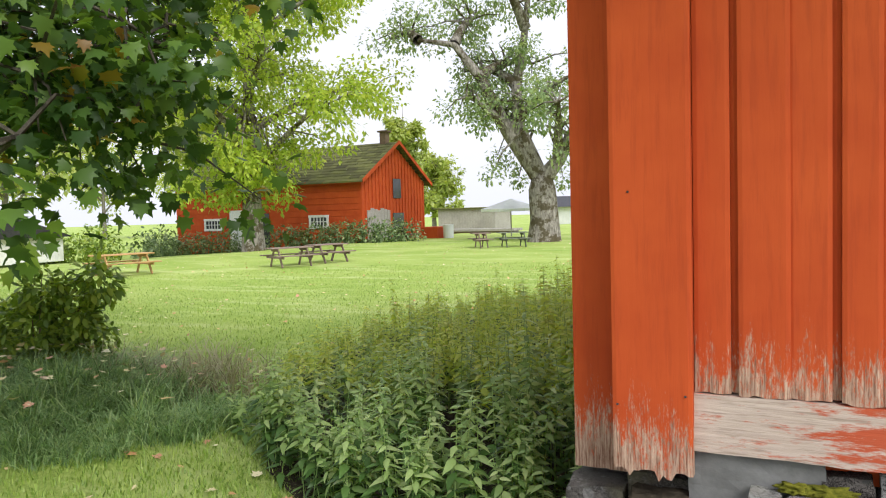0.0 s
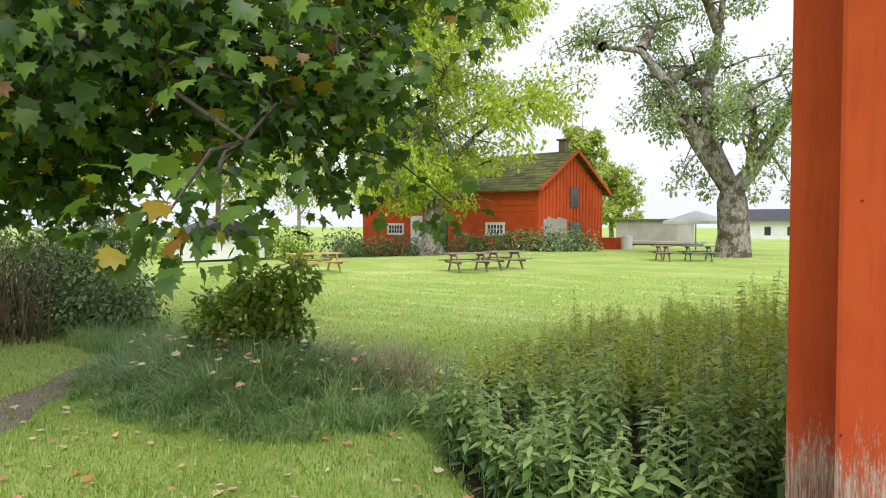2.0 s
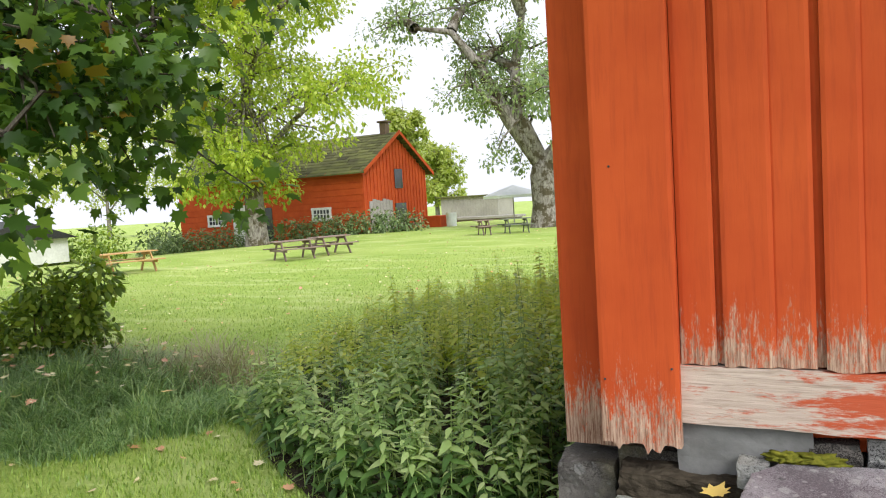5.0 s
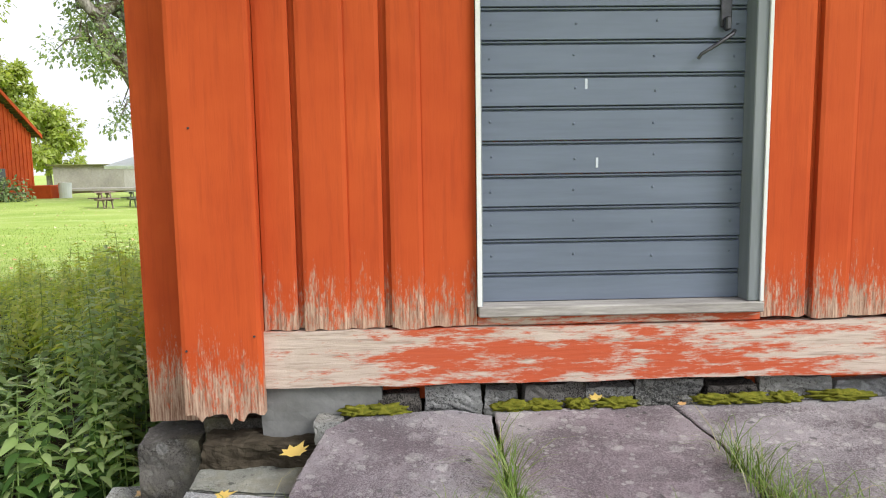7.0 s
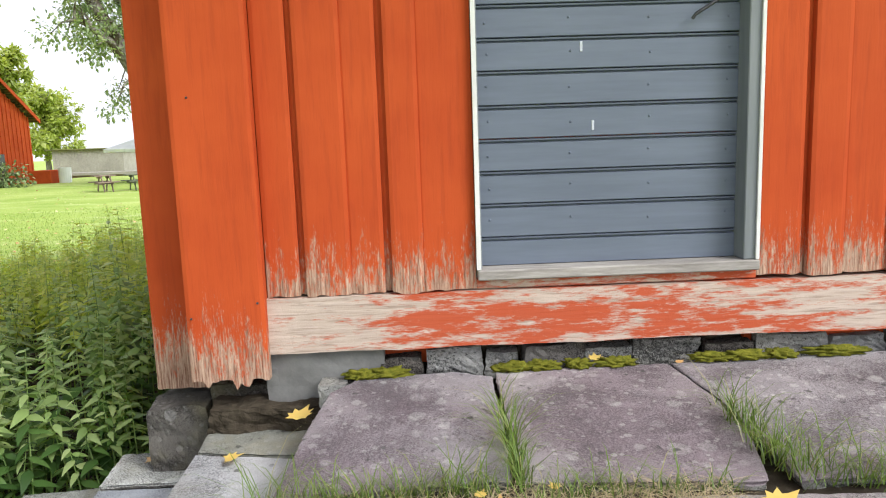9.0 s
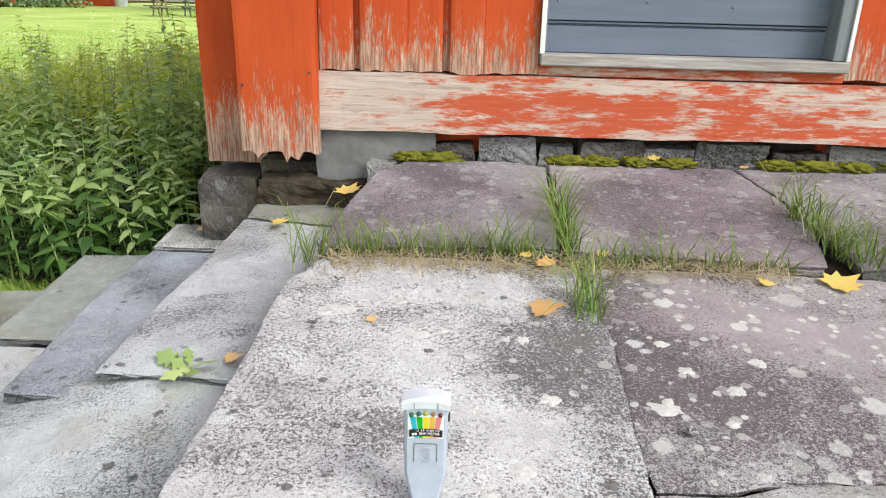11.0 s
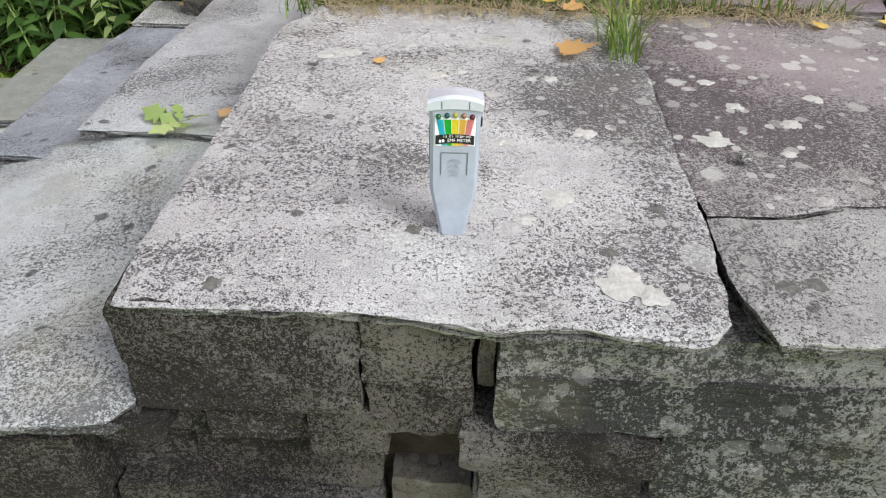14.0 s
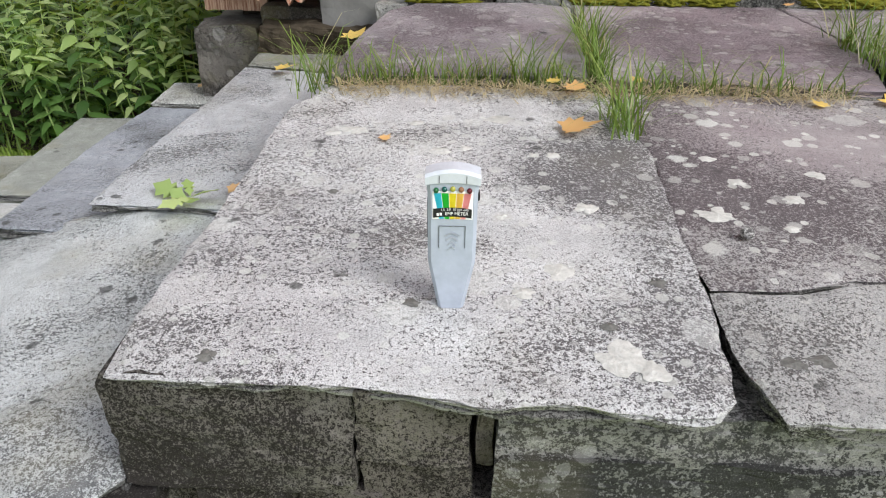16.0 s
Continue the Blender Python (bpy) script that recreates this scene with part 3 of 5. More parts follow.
def board(x0, x1, y0, y1, z0, z1, mat, name="board", tooth=0.0, seed=0, label=""):
    """An upright board whose foot is cut unevenly."""
    bm = bmesh.new()
    n = max(2, int((x1 - x0) / 0.012))
    rows = []
    for i in range(n + 1):
        x = x0 + (x1 - x0) * i / n
        zb = z0 + 0.006 * noise.noise((x * 30, seed, 0)) - tooth * max(0, noise.noise((x * 38, seed + 2.3, 1)))
        rows.append([bm.verts.new(p) for p in ((x, y0, zb), (x, y1, zb), (x, y1, z1), (x, y0, z1))])
        if i in (0, n):
            for v in (rows[-1][0], rows[-1][3]):
                v.co.y += 0.003
    for i in range(n):
        a, b = rows[i], rows[i + 1]
        for k in range(4):
            bm.faces.new((a[k], a[(k + 1) % 4], b[(k + 1) % 4], b[k]))
    bm.faces.new(rows[0][::-1])
    bm.faces.new(rows[-1])
    return part(name, bm, mat, house, label)


board(-0.385, -0.150, F - 0.055, F - 0.016, 0.105, TOP, M["red_corner"], "corner_board", 0.07, 3, "corner board with split, bare grey foot")
board(-0.553, -0.36, F + 0.110, F + 0.128, 0.030, TOP, M["red_corner"], "corner_board", 0.0, 5)
boxes("corner_post", M["red"], house, (-0.383, -0.152, F - 0.0155, F + 0.14, 0.16, TOP))
# lapped boards with a dark groove before each raised edge strip
for x0, x1 in ((-0.149, -0.047), (0.105, 0.214), (0.325, 0.4935)):
    board(x0, x1, F - 0.008, F + 0.0615, 0.347, TOP, M["red_worn"], "board", 0.004, x0)
for x0, x1 in ((-0.026, 0.111), (0.237, 0.333)):
    board(x0, x1, F - 0.017, F + 0.0178, 0.347, TOP, M["red_worn"], "batten", 0.010, x0)
for x0, x1 in ((-0.0465, -0.0265), (0.2145, 0.2365)):
    board(x0, x1, F + 0.005, F + 0.0615, 0.349, TOP, M["red_worn"], "board", 0, x0)
x = 1.37
while x < 4.5:
    board(x + 0.1395, x + 0.1575, F + 0.005, F + 0.0615, 0.356, TOP, M["red_worn"], "board", 0, x)
    board(x, x + 0.139, F - 0.008, F + 0.0615, 0.355, TOP, M["red_worn"], "board", 0.004, x)
    board(x + 0.158, x + 0.270, F - 0.017, F + 0.0178, 0.352, TOP, M["red_worn"], "batten", 0.010, x)
    x += 0.265
# boards of the side wall
y = F + 0.13
while y < 7.4:
    boxes("board", M["red_corner"], house, (-0.53, -0.501, y, y + 0.16, 0.04, TOP))
    y += 0.165
# nails
for i, (nx, nz) in enumerate(((-0.37, 0.30), (-0.17, 0.34), (0.0, 0.42), (0.09, 0.43), (0.25, 0.44), (0.31, 0.44), (0.05, 1.02), (0.28, 1.01), (-0.33, 0.95), (1.56, 0.42), (1.62, 1.2))):
    bm = bmesh.new()
    bmesh.ops.create_cone(bm, cap_ends=True, segments=8, radius1=0.004, radius2=0.0025, depth=0.004, matrix=Matrix.Translation((nx, F - (0.057 if nx < -0.15 else 0.014), nz)) @ Matrix.Rotation(radians(90), 4, "X"))
    part("nail", bm, M["iron"], house)
# sill beam with weathered face
bm = bmesh.new()
box(bm, -0.152, 4.55, F - 0.022, F + 0.06, 0.170, 0.342, 0)
bmesh.ops.subdivide_edges(bm, edges=[e for e in bm.edges if abs(e.verts[0].co.x - e.verts[1].co.x) > 1], cuts=120)
for v in bm.verts:
    v.co.z += 0.004 * noise.noise((v.co.x * 5, v.co.z * 3, 0)) + 0.0025 * noise.noise((v.co.x * 22, v.co.z * 3, 4))
    v.co.y += 0.002 * noise.noise((v.co.x * 12, v.co.z * 30, 9))
part("sill_beam", bm, M["beam"], house, "sill beam with flaking red paint over grey wood")

boxes("packing", M["beam"], house, (0.494, 1.372, F - 0.006, F + 0.16, 0.346, 0.3755))
# door opening: sill, jambs, plank door
door = tagged(new("door_1"), "blue-grey horizontal plank door, closed, iron latch", "door", kind="structure")
boxes("door_sill", M["grey_wood"], door, (0.497, 1.369, F - 0.035, F + 0.16, 0.376, 0.408), bevel=0.004, label="silver-grey wooden threshold")
boxes("jamb", M["jamb_grey"], door, (1.322, 1.3685, F - 0.022, F + 0.15, 0.4085, 2.35))
boxes("jamb", M["jamb_grey"], door, (0.4965, 0.512, F - 0.022, F + 0.15, 0.4085, 2.35))
boxes("jamb_edge", M["white_trim"], door, (0.494, 0.508, F - 0.030, F - 0.0225, 0.409, 2.35), bevel=0.001, label="white painted edge")
boxes("jamb_edge", M["white_trim"], door, (1.357, 1.3685, F - 0.030, F - 0.0225, 0.409, 2.35), bevel=0.001)
boxes("lintel", M["jamb_grey"], door, (0.4965, 1.3685, F - 0.022, F + 0.15, 2.351, 2.40))
edges = [0.409, 0.500, 0.604, 0.705, 0.804, 0.905, 1.008, 1.105, 1.203, 1.300, 1.400, 1.50, 1.60, 1.70, 1.80, 1.90, 2.0, 2.1, 2.2, 2.3, 2.35]
for i, (z0, z1) in enumerate(zip(edges, edges[1:])):
    bm = bmesh.new()
    prof = [(0.0, z0), (-0.004, z0 + 0.002), (-0.004, z1 - 0.016), (0.009, z1 - 0.013), (0.009, z1 - 0.011), (-0.002, z1 - 0.008), (-0.003, z1 - 0.004), (0.008, z1 - 0.001), (0.03, z1 - 0.001), (0.03, z0)]
    a = [bm.verts.new((0.5125, F + 0.05 + py, pz)) for py, pz in prof]
    b = [bm.verts.new((1.3215, F + 0.05 + py, pz)) for py, pz in prof]
    for j in range(len(prof)):
        bm.faces.new((a[j], a[(j + 1) % len(prof)], b[(j + 1) % len(prof)], b[j]))
    bm.faces.new(a[::-1])
    bm.faces.new(b)
    part("plank", bm, M["door_grey"], door)
for i, z in enumerate([(a + b) / 2 for a, b in zip(edges, edges[1:])][1:10]):
    for nx in (0.545, 0.80, 1.045, 1.29):
        bm = bmesh.new()
        bmesh.ops.create_uvsphere(bm, u_segments=8, v_segments=5, radius=0.0042, matrix=Matrix.Translation((nx + 0.004 * math.sin(i * 3), F + 0.0465, z + 0.006 * math.cos(i * 5 + nx * 9))))
        part("nail_head", bm, M["door_grey"], door)
for nx, nz in ((0.835, 1.072), (0.87, 0.835)):
    board_mark = bmesh.new()
    box(board_mark, nx - 0.004, nx + 0.004, F + 0.0445, F + 0.0462, nz - 0.015, nz + 0.016, 0.0008)
    part("scratch", board_mark, M["pale_plastic"], door, "pale scratch in the paint")
lv, lf = [], []
tube(lv, lf, [(1.166, F + 0.02, 1.140), (1.172, F + 0.012, 1.152), (1.215, F + 0.008, 1.178), (1.265, F + 0.012, 1.210), (1.278, F + 0.03, 1.222)], [0.005, 0.005, 0.0055, 0.006, 0.006], 8)
mesh_ob("latch_hook", lv, lf, M["iron"], door, "bent dark iron hook", True)
boxes("latch_plate", M["iron"], door, (1.238, 1.272, F + 0.036, F + 0.045, 1.235, 1.34), bevel=0.003, label="iron latch plate")
boxes("latch_staple", M["iron"], door, (1.245, 1.262, F + 0.012, F + 0.036, 1.222, 1.262), bevel=0.004)

# ---- footing under the beam ----
footing = thing("footing", "low stone and concrete footing with moss", "footing", kind="structure")
rough_block("concrete", -0.17, 0.20, F + 0.0, F + 0.25, -0.12, 0.175, M["concrete"], footing, 0.006, 2)
x = 0.19
for i, w in enumerate((0.14, 0.19, 0.12, 0.2, 0.16, 0.22, 0.17, 0.25, 0.2, 0.3, 0.3, 0.3)):
    rough_block("stone", x, x + w - 0.012, F + 0.005 + 0.015 * (i % 3), F + 0.25, 0.04, 0.135 + 0.02 * (i % 2), M["block_pale"] if i % 3 else M["block_dark"], footing, 0.016, i + 11)
    x += w
rough_block("stone", -0.56, -0.372, F + 0.02, F + 0.36, -0.32, 0.0, M["block_mid"], footing, 0.012, 33, "dark corner stone under the boards", 16)
rough_block("stone", -0.368, -0.172, F + 0.06, F + 0.26, -0.12, 0.05, M["block_mid"], footing, 0.010, 35, "mortared stone under the corner", 12)
# dark boxes stand in for the shaded void under the beam and corner
boxes("dark_void_fill", M["soil"], footing, (-0.15, 4.4, F + 0.08, F + 0.3, -0.55, 0.17), (-0.48, -0.155, F + 0.24, F + 0.45, -0.55, 0.09))
rough_block("debris", -0.34, 0.03, F - 0.075, F + 0.06, -0.12, 0.018, M["soil"], footing, 0.020, 41, "dark soil and litter under the corner", 22)
rough_block("stone", 0.005, 0.085, F - 0.10, F - 0.02, 0.02, 0.088, M["block_pale"], footing, 0.012, 43, "", 12)
# moss cushions along the foot
for i, (mx, ln) in enumerate(((0.13, 0.05), (0.21, 0.06), (0.60, 0.06), (0.69, 0.05), (0.80, 0.04), (0.92, 0.06), (1.22, 0.06), (1.33, 0.07), (1.44, 0.05), (1.62, 0.09))):
    bm = bmesh.new()
    bmesh.ops.create_icosphere(bm, subdivisions=4, radius=1)
    for v in bm.verts:
        q = Vector((v.co.x * ln, v.co.y * 0.025, max(-0.3, v.co.z) * 0.018))
        q *= 1 + 0.7 * noise.noise(v.co * 3 + Vector((i, 0, 0))) + 0.4 * noise.noise(v.co * 11)
        v.co = q + Vector((mx, F - 0.035, land_z(mx, F) + 0.006))
    tagged(part("moss_cushion", bm, M["moss"], None, smooth=True), "olive-green moss cushion along the wall foot", "moss", "moss at the wall foot")

# ---- landing ----
landing = thing("landing", "raised landing of large lichen-covered stone slabs", "landing", kind="structure")
slab("slab", [(-0.037, 0.777), (0.03, 0.773), (0.19, 0.776), (0.30, 0.765), (0.40, 0.765), (0.47, 0.750), (0.515, 0.756), (0.534, 0.775), (0.541, 0.84), (0.549, 0.91), (0.552, 1.066), (0.558, 1.20), (0.563, 1.33), (0.548, 1.40), (0.535, 1.60), (0.26, 1.63), (0.01, 1.615), (-0.04, 1.49), (-0.038, 1.18), (-0.044, 0.94), (-0.046, 0.83)],
     land_z, lambda x, y: 0.019 + 0.012 * max(0.0, min(1.0, (x - 0.12) / 0.3)), M["slab"], landing, 0.0045, "broad front slab with pale lichen", 1)
slab("slab", [(0.566, 0.752), (0.67, 0.755), (0.9, 0.765), (1.3, 0.77), (1.3, 1.00), (0.9, 0.985), (0.72, 0.975), (0.64, 0.948), (0.552, 0.945), (0.548, 0.90), (0.549, 0.85), (0.556, 0.81)],
     land_z, 0.03, M["slab_pale"], landing, 0.0035, "pale grey broken slab piece", 2)
slab("slab", [(0.552, 0.949), (0.64, 0.952), (0.72, 0.979), (0.9, 0.989), (1.3, 1.004), (1.3, 1.57), (0.9, 1.60), (0.545, 1.60), (0.548, 1.41), (0.560, 1.33), (0.555, 1.20), (0.549, 1.066)],
     land_z, 0.03, M["slab_stained"], landing, 0.0035, "dark violet-stained slab spotted with lichen", 6)
slab("slab", [(1.31, 0.77), (2.2, 0.79), (2.2, 1.62), (1.31, 1.59)], land_z, 0.042, M["slab"], landing, 0.005, "", 7)
slab("slab", [(-0.018, 1.665), (0.25, 1.68), (0.505, 1.70), (0.525, 2.0), (0.527, 2.30), (0.42, 2.35), (0.22, 2.345), (0.11, 2.325), (0.045, 2.24), (0.010, 2.0)], lambda x, y: land_z(x, y) + 0.004, 0.05, M["slab_violet"], landing, 0.005, "violet-grey slate slab", 3)
slab("slab", [(0.537, 1.69), (0.8, 1.66), (1.06, 1.64), (1.118, 1.84), (1.121, 2.06), (1.082, 2.335), (0.8, 2.345), (0.541, 2.335), (0.536, 2.0)], lambda x, y: land_z(x, y) + 0.002, 0.05, M["slab_violet"], landing, 0.005, "", 4)
slab("slab", [(1.135, 1.64), (1.7, 1.63), (2.2, 1.64), (2.2, 2.35), (1.6, 2.35), (1.092, 2.338), (1.130, 2.06), (1.131, 1.85)], land_z, 0.05, M["slab_violet"], landing, 0.005, "", 5)
boxes("earth", M["soil"], landing, (0.0, 2.2, 0.87, 2.36, -0.7, -0.045))
boxes("earth", M["soil"], landing, (0.02, 2.2, 1.45, 2.36, -0.1, 0.022))
# rosettes of lichen grown on the slabs
for i, (lx, ly, lr, key) in enumerate(((0.445, 0.826, 0.026, "lichen"), (0.465, 0.81, 0.015, "lichen"), (0.606, 1.123, 0.022, "lichen"), (0.33, 1.447, 0.022, "lichen"), (0.093, 1.386, 0.022, "lichen"), (0.06, 1.37, 0.012, "lichen"), (0.238, 1.309, 0.017, "lichen"), (0.275, 1.32, 0.010, "lichen"), (0.394, 0.975, 0.017, "lichen"),
                                      (0.35, 0.93, 0.013, "lichen"), (0.41, 1.30, 0.012, "lichen"), (0.38, 1.30, 0.009, "lichen"), (0.19, 1.42, 0.012, "lichen"), (0.47, 1.44, 0.018, "lichen"), (0.66, 1.22, 0.014, "lichen"), (0.72, 1.17, 0.016, "lichen"), (0.69, 1.09, 0.010, "lichen"), (0.78, 1.25, 0.014, "lichen"), (0.64, 1.30, 0.012, "lichen"), (0.44, 1.13, 0.014, "lichen"), (0.33, 1.10, 0.009, "lichen"),
                                      (0.046, 0.808, 0.009, "damp"), (0.434, 0.876, 0.008, "damp"), (0.600, 0.829, 0.011, "damp"), (0.626, 0.834, 0.011, "damp"), (0.232, 0.905, 0.008, "damp"), (0.50, 0.96, 0.010, "damp"), (0.255, 1.255, 0.008, "damp"), (0.10, 1.16, 0.007, "damp"))):
    bm = bmesh.new()
    ring = []
    for k in range(22):
        a = 2 * math.pi * k / 22
        r = lr * (0.85 + 0.55 * noise.noise((math.cos(a) * 1.6 + i * 3.1, math.sin(a) * 1.6, i)) + 0.3 * noise.noise((math.cos(a) * 5 + i, math.sin(a) * 5, 2)))
        px, py = lx + r * 1.2 * math.cos(a), ly + r * math.sin(a)
        ring.append((px, py, land_z(px, py) + 0.0003))
    mid = bm.verts.new((lx, ly, land_z(lx, ly) + 0.0022))
    vs = [bm.verts.new(p) for p in ring]
    for k in range(22):
        bm.faces.new((vs[k], vs[(k + 1) % 22], mid))
    part("lichen_patch", bm, M[key], landing)
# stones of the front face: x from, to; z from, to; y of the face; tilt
# face and recess shade is partly put into these stone colours
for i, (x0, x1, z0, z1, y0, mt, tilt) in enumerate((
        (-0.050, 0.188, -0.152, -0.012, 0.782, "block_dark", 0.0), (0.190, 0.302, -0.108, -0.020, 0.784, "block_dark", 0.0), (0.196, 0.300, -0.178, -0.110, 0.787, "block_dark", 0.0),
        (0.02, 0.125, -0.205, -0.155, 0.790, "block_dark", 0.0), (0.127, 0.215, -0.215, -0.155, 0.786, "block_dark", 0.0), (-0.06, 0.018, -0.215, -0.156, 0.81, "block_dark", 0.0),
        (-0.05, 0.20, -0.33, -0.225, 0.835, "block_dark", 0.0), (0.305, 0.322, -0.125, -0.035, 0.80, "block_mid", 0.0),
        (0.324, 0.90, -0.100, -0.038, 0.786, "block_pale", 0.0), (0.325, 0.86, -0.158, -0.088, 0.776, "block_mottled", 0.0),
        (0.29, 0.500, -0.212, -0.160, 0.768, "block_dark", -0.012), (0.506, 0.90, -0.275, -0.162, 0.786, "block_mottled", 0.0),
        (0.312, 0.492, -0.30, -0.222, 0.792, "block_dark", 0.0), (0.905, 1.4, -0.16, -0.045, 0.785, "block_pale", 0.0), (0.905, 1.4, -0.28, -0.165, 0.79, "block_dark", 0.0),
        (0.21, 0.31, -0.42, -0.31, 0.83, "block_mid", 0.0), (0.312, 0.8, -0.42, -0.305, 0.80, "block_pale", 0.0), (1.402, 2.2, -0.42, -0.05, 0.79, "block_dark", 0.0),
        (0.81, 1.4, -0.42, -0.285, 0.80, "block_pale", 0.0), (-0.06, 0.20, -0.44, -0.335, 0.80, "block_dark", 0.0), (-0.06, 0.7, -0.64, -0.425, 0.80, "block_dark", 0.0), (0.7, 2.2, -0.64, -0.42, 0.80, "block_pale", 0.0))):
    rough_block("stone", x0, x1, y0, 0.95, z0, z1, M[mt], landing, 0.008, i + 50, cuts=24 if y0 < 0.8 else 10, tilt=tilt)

# ---- steps down the side ----
steps = thing("side_steps", "flight of worn grey stone steps beside the landing", "steps", kind="structure")


def tread(zz, slope=0.055):
    return lambda x, y: zz + slope * (y - 1.4)


def dished(x, y):
    """The broad lower slab falls away outwards and towards its front corner."""
    fall = max(0.0, -0.54 * (x + 0.1) - 0.84 * (y - 1.12))
    return -0.128 - 0.06 * fall - 0.25 * max(0.0, -0.30 - x)


slab("step", [(-0.70, 0.752), (-0.40, 0.748), (-0.14, 0.745), (-0.065, 0.75), (-0.046, 0.78), (-0.05, 0.9), (-0.03, 1.36), (-0.13, 1.40), (-0.36, 1.40), (-0.56, 1.40), (-0.70, 1.38)], dished, 0.026, M["step"], steps, 0.005, "broad lower step slab", 21)
slab("step", [(-0.374, 1.358), (-0.24, 1.359), (-0.13, 1.356), (-0.012, 1.36), (-0.006, 2.12), (-0.345, 2.178), (-0.35, 1.9), (-0.372, 1.6)], tread(-0.108), 0.026, M["step_grey"], steps, 0.004, "", 22)
slab("step", [(-0.342, 2.184), (-0.17, 2.162), (0.0, 2.14), (0.03, 2.36), (-0.15, 2.54), (-0.362, 2.55)], tread(-0.105), 0.04, M["step_green"], steps, 0.004, "mossy upper step stone", 23)
slab("step", [(-0.565, 1.362), (-0.44, 1.352), (-0.30, 1.355), (-0.30, 2.31), (-0.697, 2.316), (-0.665, 1.95)], tread(-0.165, -0.068), 0.03, M["step_blue"], steps, 0.004, "", 24)
slab("step", [(-0.70, 2.325), (-0.42, 2.332), (-0.40, 2.56), (-0.71, 2.54)], tread(-0.245, 0.03), 0.04, M["step"], steps, 0.004, "", 25)
slab("step", [(-1.028, 1.952), (-0.62, 1.965), (-0.62, 2.60), (-0.85, 2.57), (-1.06, 2.548)], tread(-0.395, 0.045), 0.03, M["step_green"], steps, 0.004, "", 26)
slab("step", [(-1.04, 0.98), (-0.58, 0.98), (-0.56, 1.948), (-1.03, 1.942)], tread(-0.408, 0.040), 0.05, M["step_grey"], steps, 0.004, "", 28)
slab("step", [(-1.35, 0.9), (-1.0, 0.9), (-1.0, 2.5), (-1.36, 2.46)], tread(-0.50, 0.04), 0.05, M["step_green"], steps, 0.006, "", 27)
# risers share the dark stone, shade included in its colour
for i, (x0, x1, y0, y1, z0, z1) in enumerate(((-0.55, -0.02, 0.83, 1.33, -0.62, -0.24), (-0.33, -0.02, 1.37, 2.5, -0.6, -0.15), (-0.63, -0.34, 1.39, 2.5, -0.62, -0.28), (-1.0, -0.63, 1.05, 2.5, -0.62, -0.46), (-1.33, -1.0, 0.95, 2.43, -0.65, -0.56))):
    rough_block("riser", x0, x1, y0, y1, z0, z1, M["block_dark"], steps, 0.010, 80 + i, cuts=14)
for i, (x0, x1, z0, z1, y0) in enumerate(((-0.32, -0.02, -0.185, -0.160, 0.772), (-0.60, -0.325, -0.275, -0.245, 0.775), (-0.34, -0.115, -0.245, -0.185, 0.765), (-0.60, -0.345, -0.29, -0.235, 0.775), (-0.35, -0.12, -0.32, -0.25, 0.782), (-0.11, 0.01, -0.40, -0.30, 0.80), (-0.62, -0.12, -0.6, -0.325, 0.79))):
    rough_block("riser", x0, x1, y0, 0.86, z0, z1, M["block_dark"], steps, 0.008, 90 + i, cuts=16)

# ---- the hand-held field meter standing on the slab ----
meter = thing("field_meter", "small grey plastic field meter with coloured scale, standing upright", "meter", at=(0.2735, 0.911, float(land_z(0.2735, 0.911)) - 0.0005), rz=2.0)
meter.scale = (0.90, 0.95, 0.955)
HW = [(0.0, 0.0145), (0.002, 0.0152), (0.055, 0.0262), (0.060, 0.0267), (0.135, 0.0272), (0.148, 0.0288), (0.152, 0.0284)]
bm = bmesh.new()
rows = []
for z, w in HW:
    fy, by = -0.013 - 0.0002 * (z > 0.05), 0.012
    c = 0.004
    rows.append([bm.verts.new((px, py, z)) for px, py in ((-w + c, fy), (-w * 0.33, fy), (w * 0.33, fy), (w - c, fy), (w, fy + c), (w, by - c), (w - c, by), (-w + c, by), (-w, by - c), (-w, fy + c))])
for a, b in zip(rows, rows[1:]):
    for j in range(10):
        bm.faces.new((a[j], a[(j + 1) % 10], b[(j + 1) % 10], b[j]))
bm.faces.new(rows[0][::-1])
bm.faces.new(rows[-1])
part("body", bm, M["grey_plastic"], meter)
bm = bmesh.new()
rows = []
for i in range(13):
    x = -0.0296 + 0.0592 * i / 12
    zt = 0.1610 - 6.5 * x * x
    rows.append([bm.verts.new(p) for p in ((x, -0.0150, 0.1475 - 3.0 * x * x), (x, -0.0152, zt - 0.003), (x, -0.012, zt), (x, 0.010, zt), (x, 0.0125, zt - 0.003), (x, 0.0125, 0.1475 - 3.0 * x * x))])
for a, b in zip(rows, rows[1:]):
    for j in range(6):
        bm.faces.new((a[j], b[j], b[(j + 1) % 6], a[(j + 1) % 6]))
bm.faces.new(rows[0])
bm.faces.new(rows[-1][::-1])
part("cap", bm, M["pale_plastic"], meter, "pale curved end cap")
for sx in (-0.0145, 0.0145):
    boxes("cap_groove", M["seam"], meter, (sx - 0.0004, sx + 0.0004, -0.0156, -0.0148, 0.1475, 0.155), bevel=0)
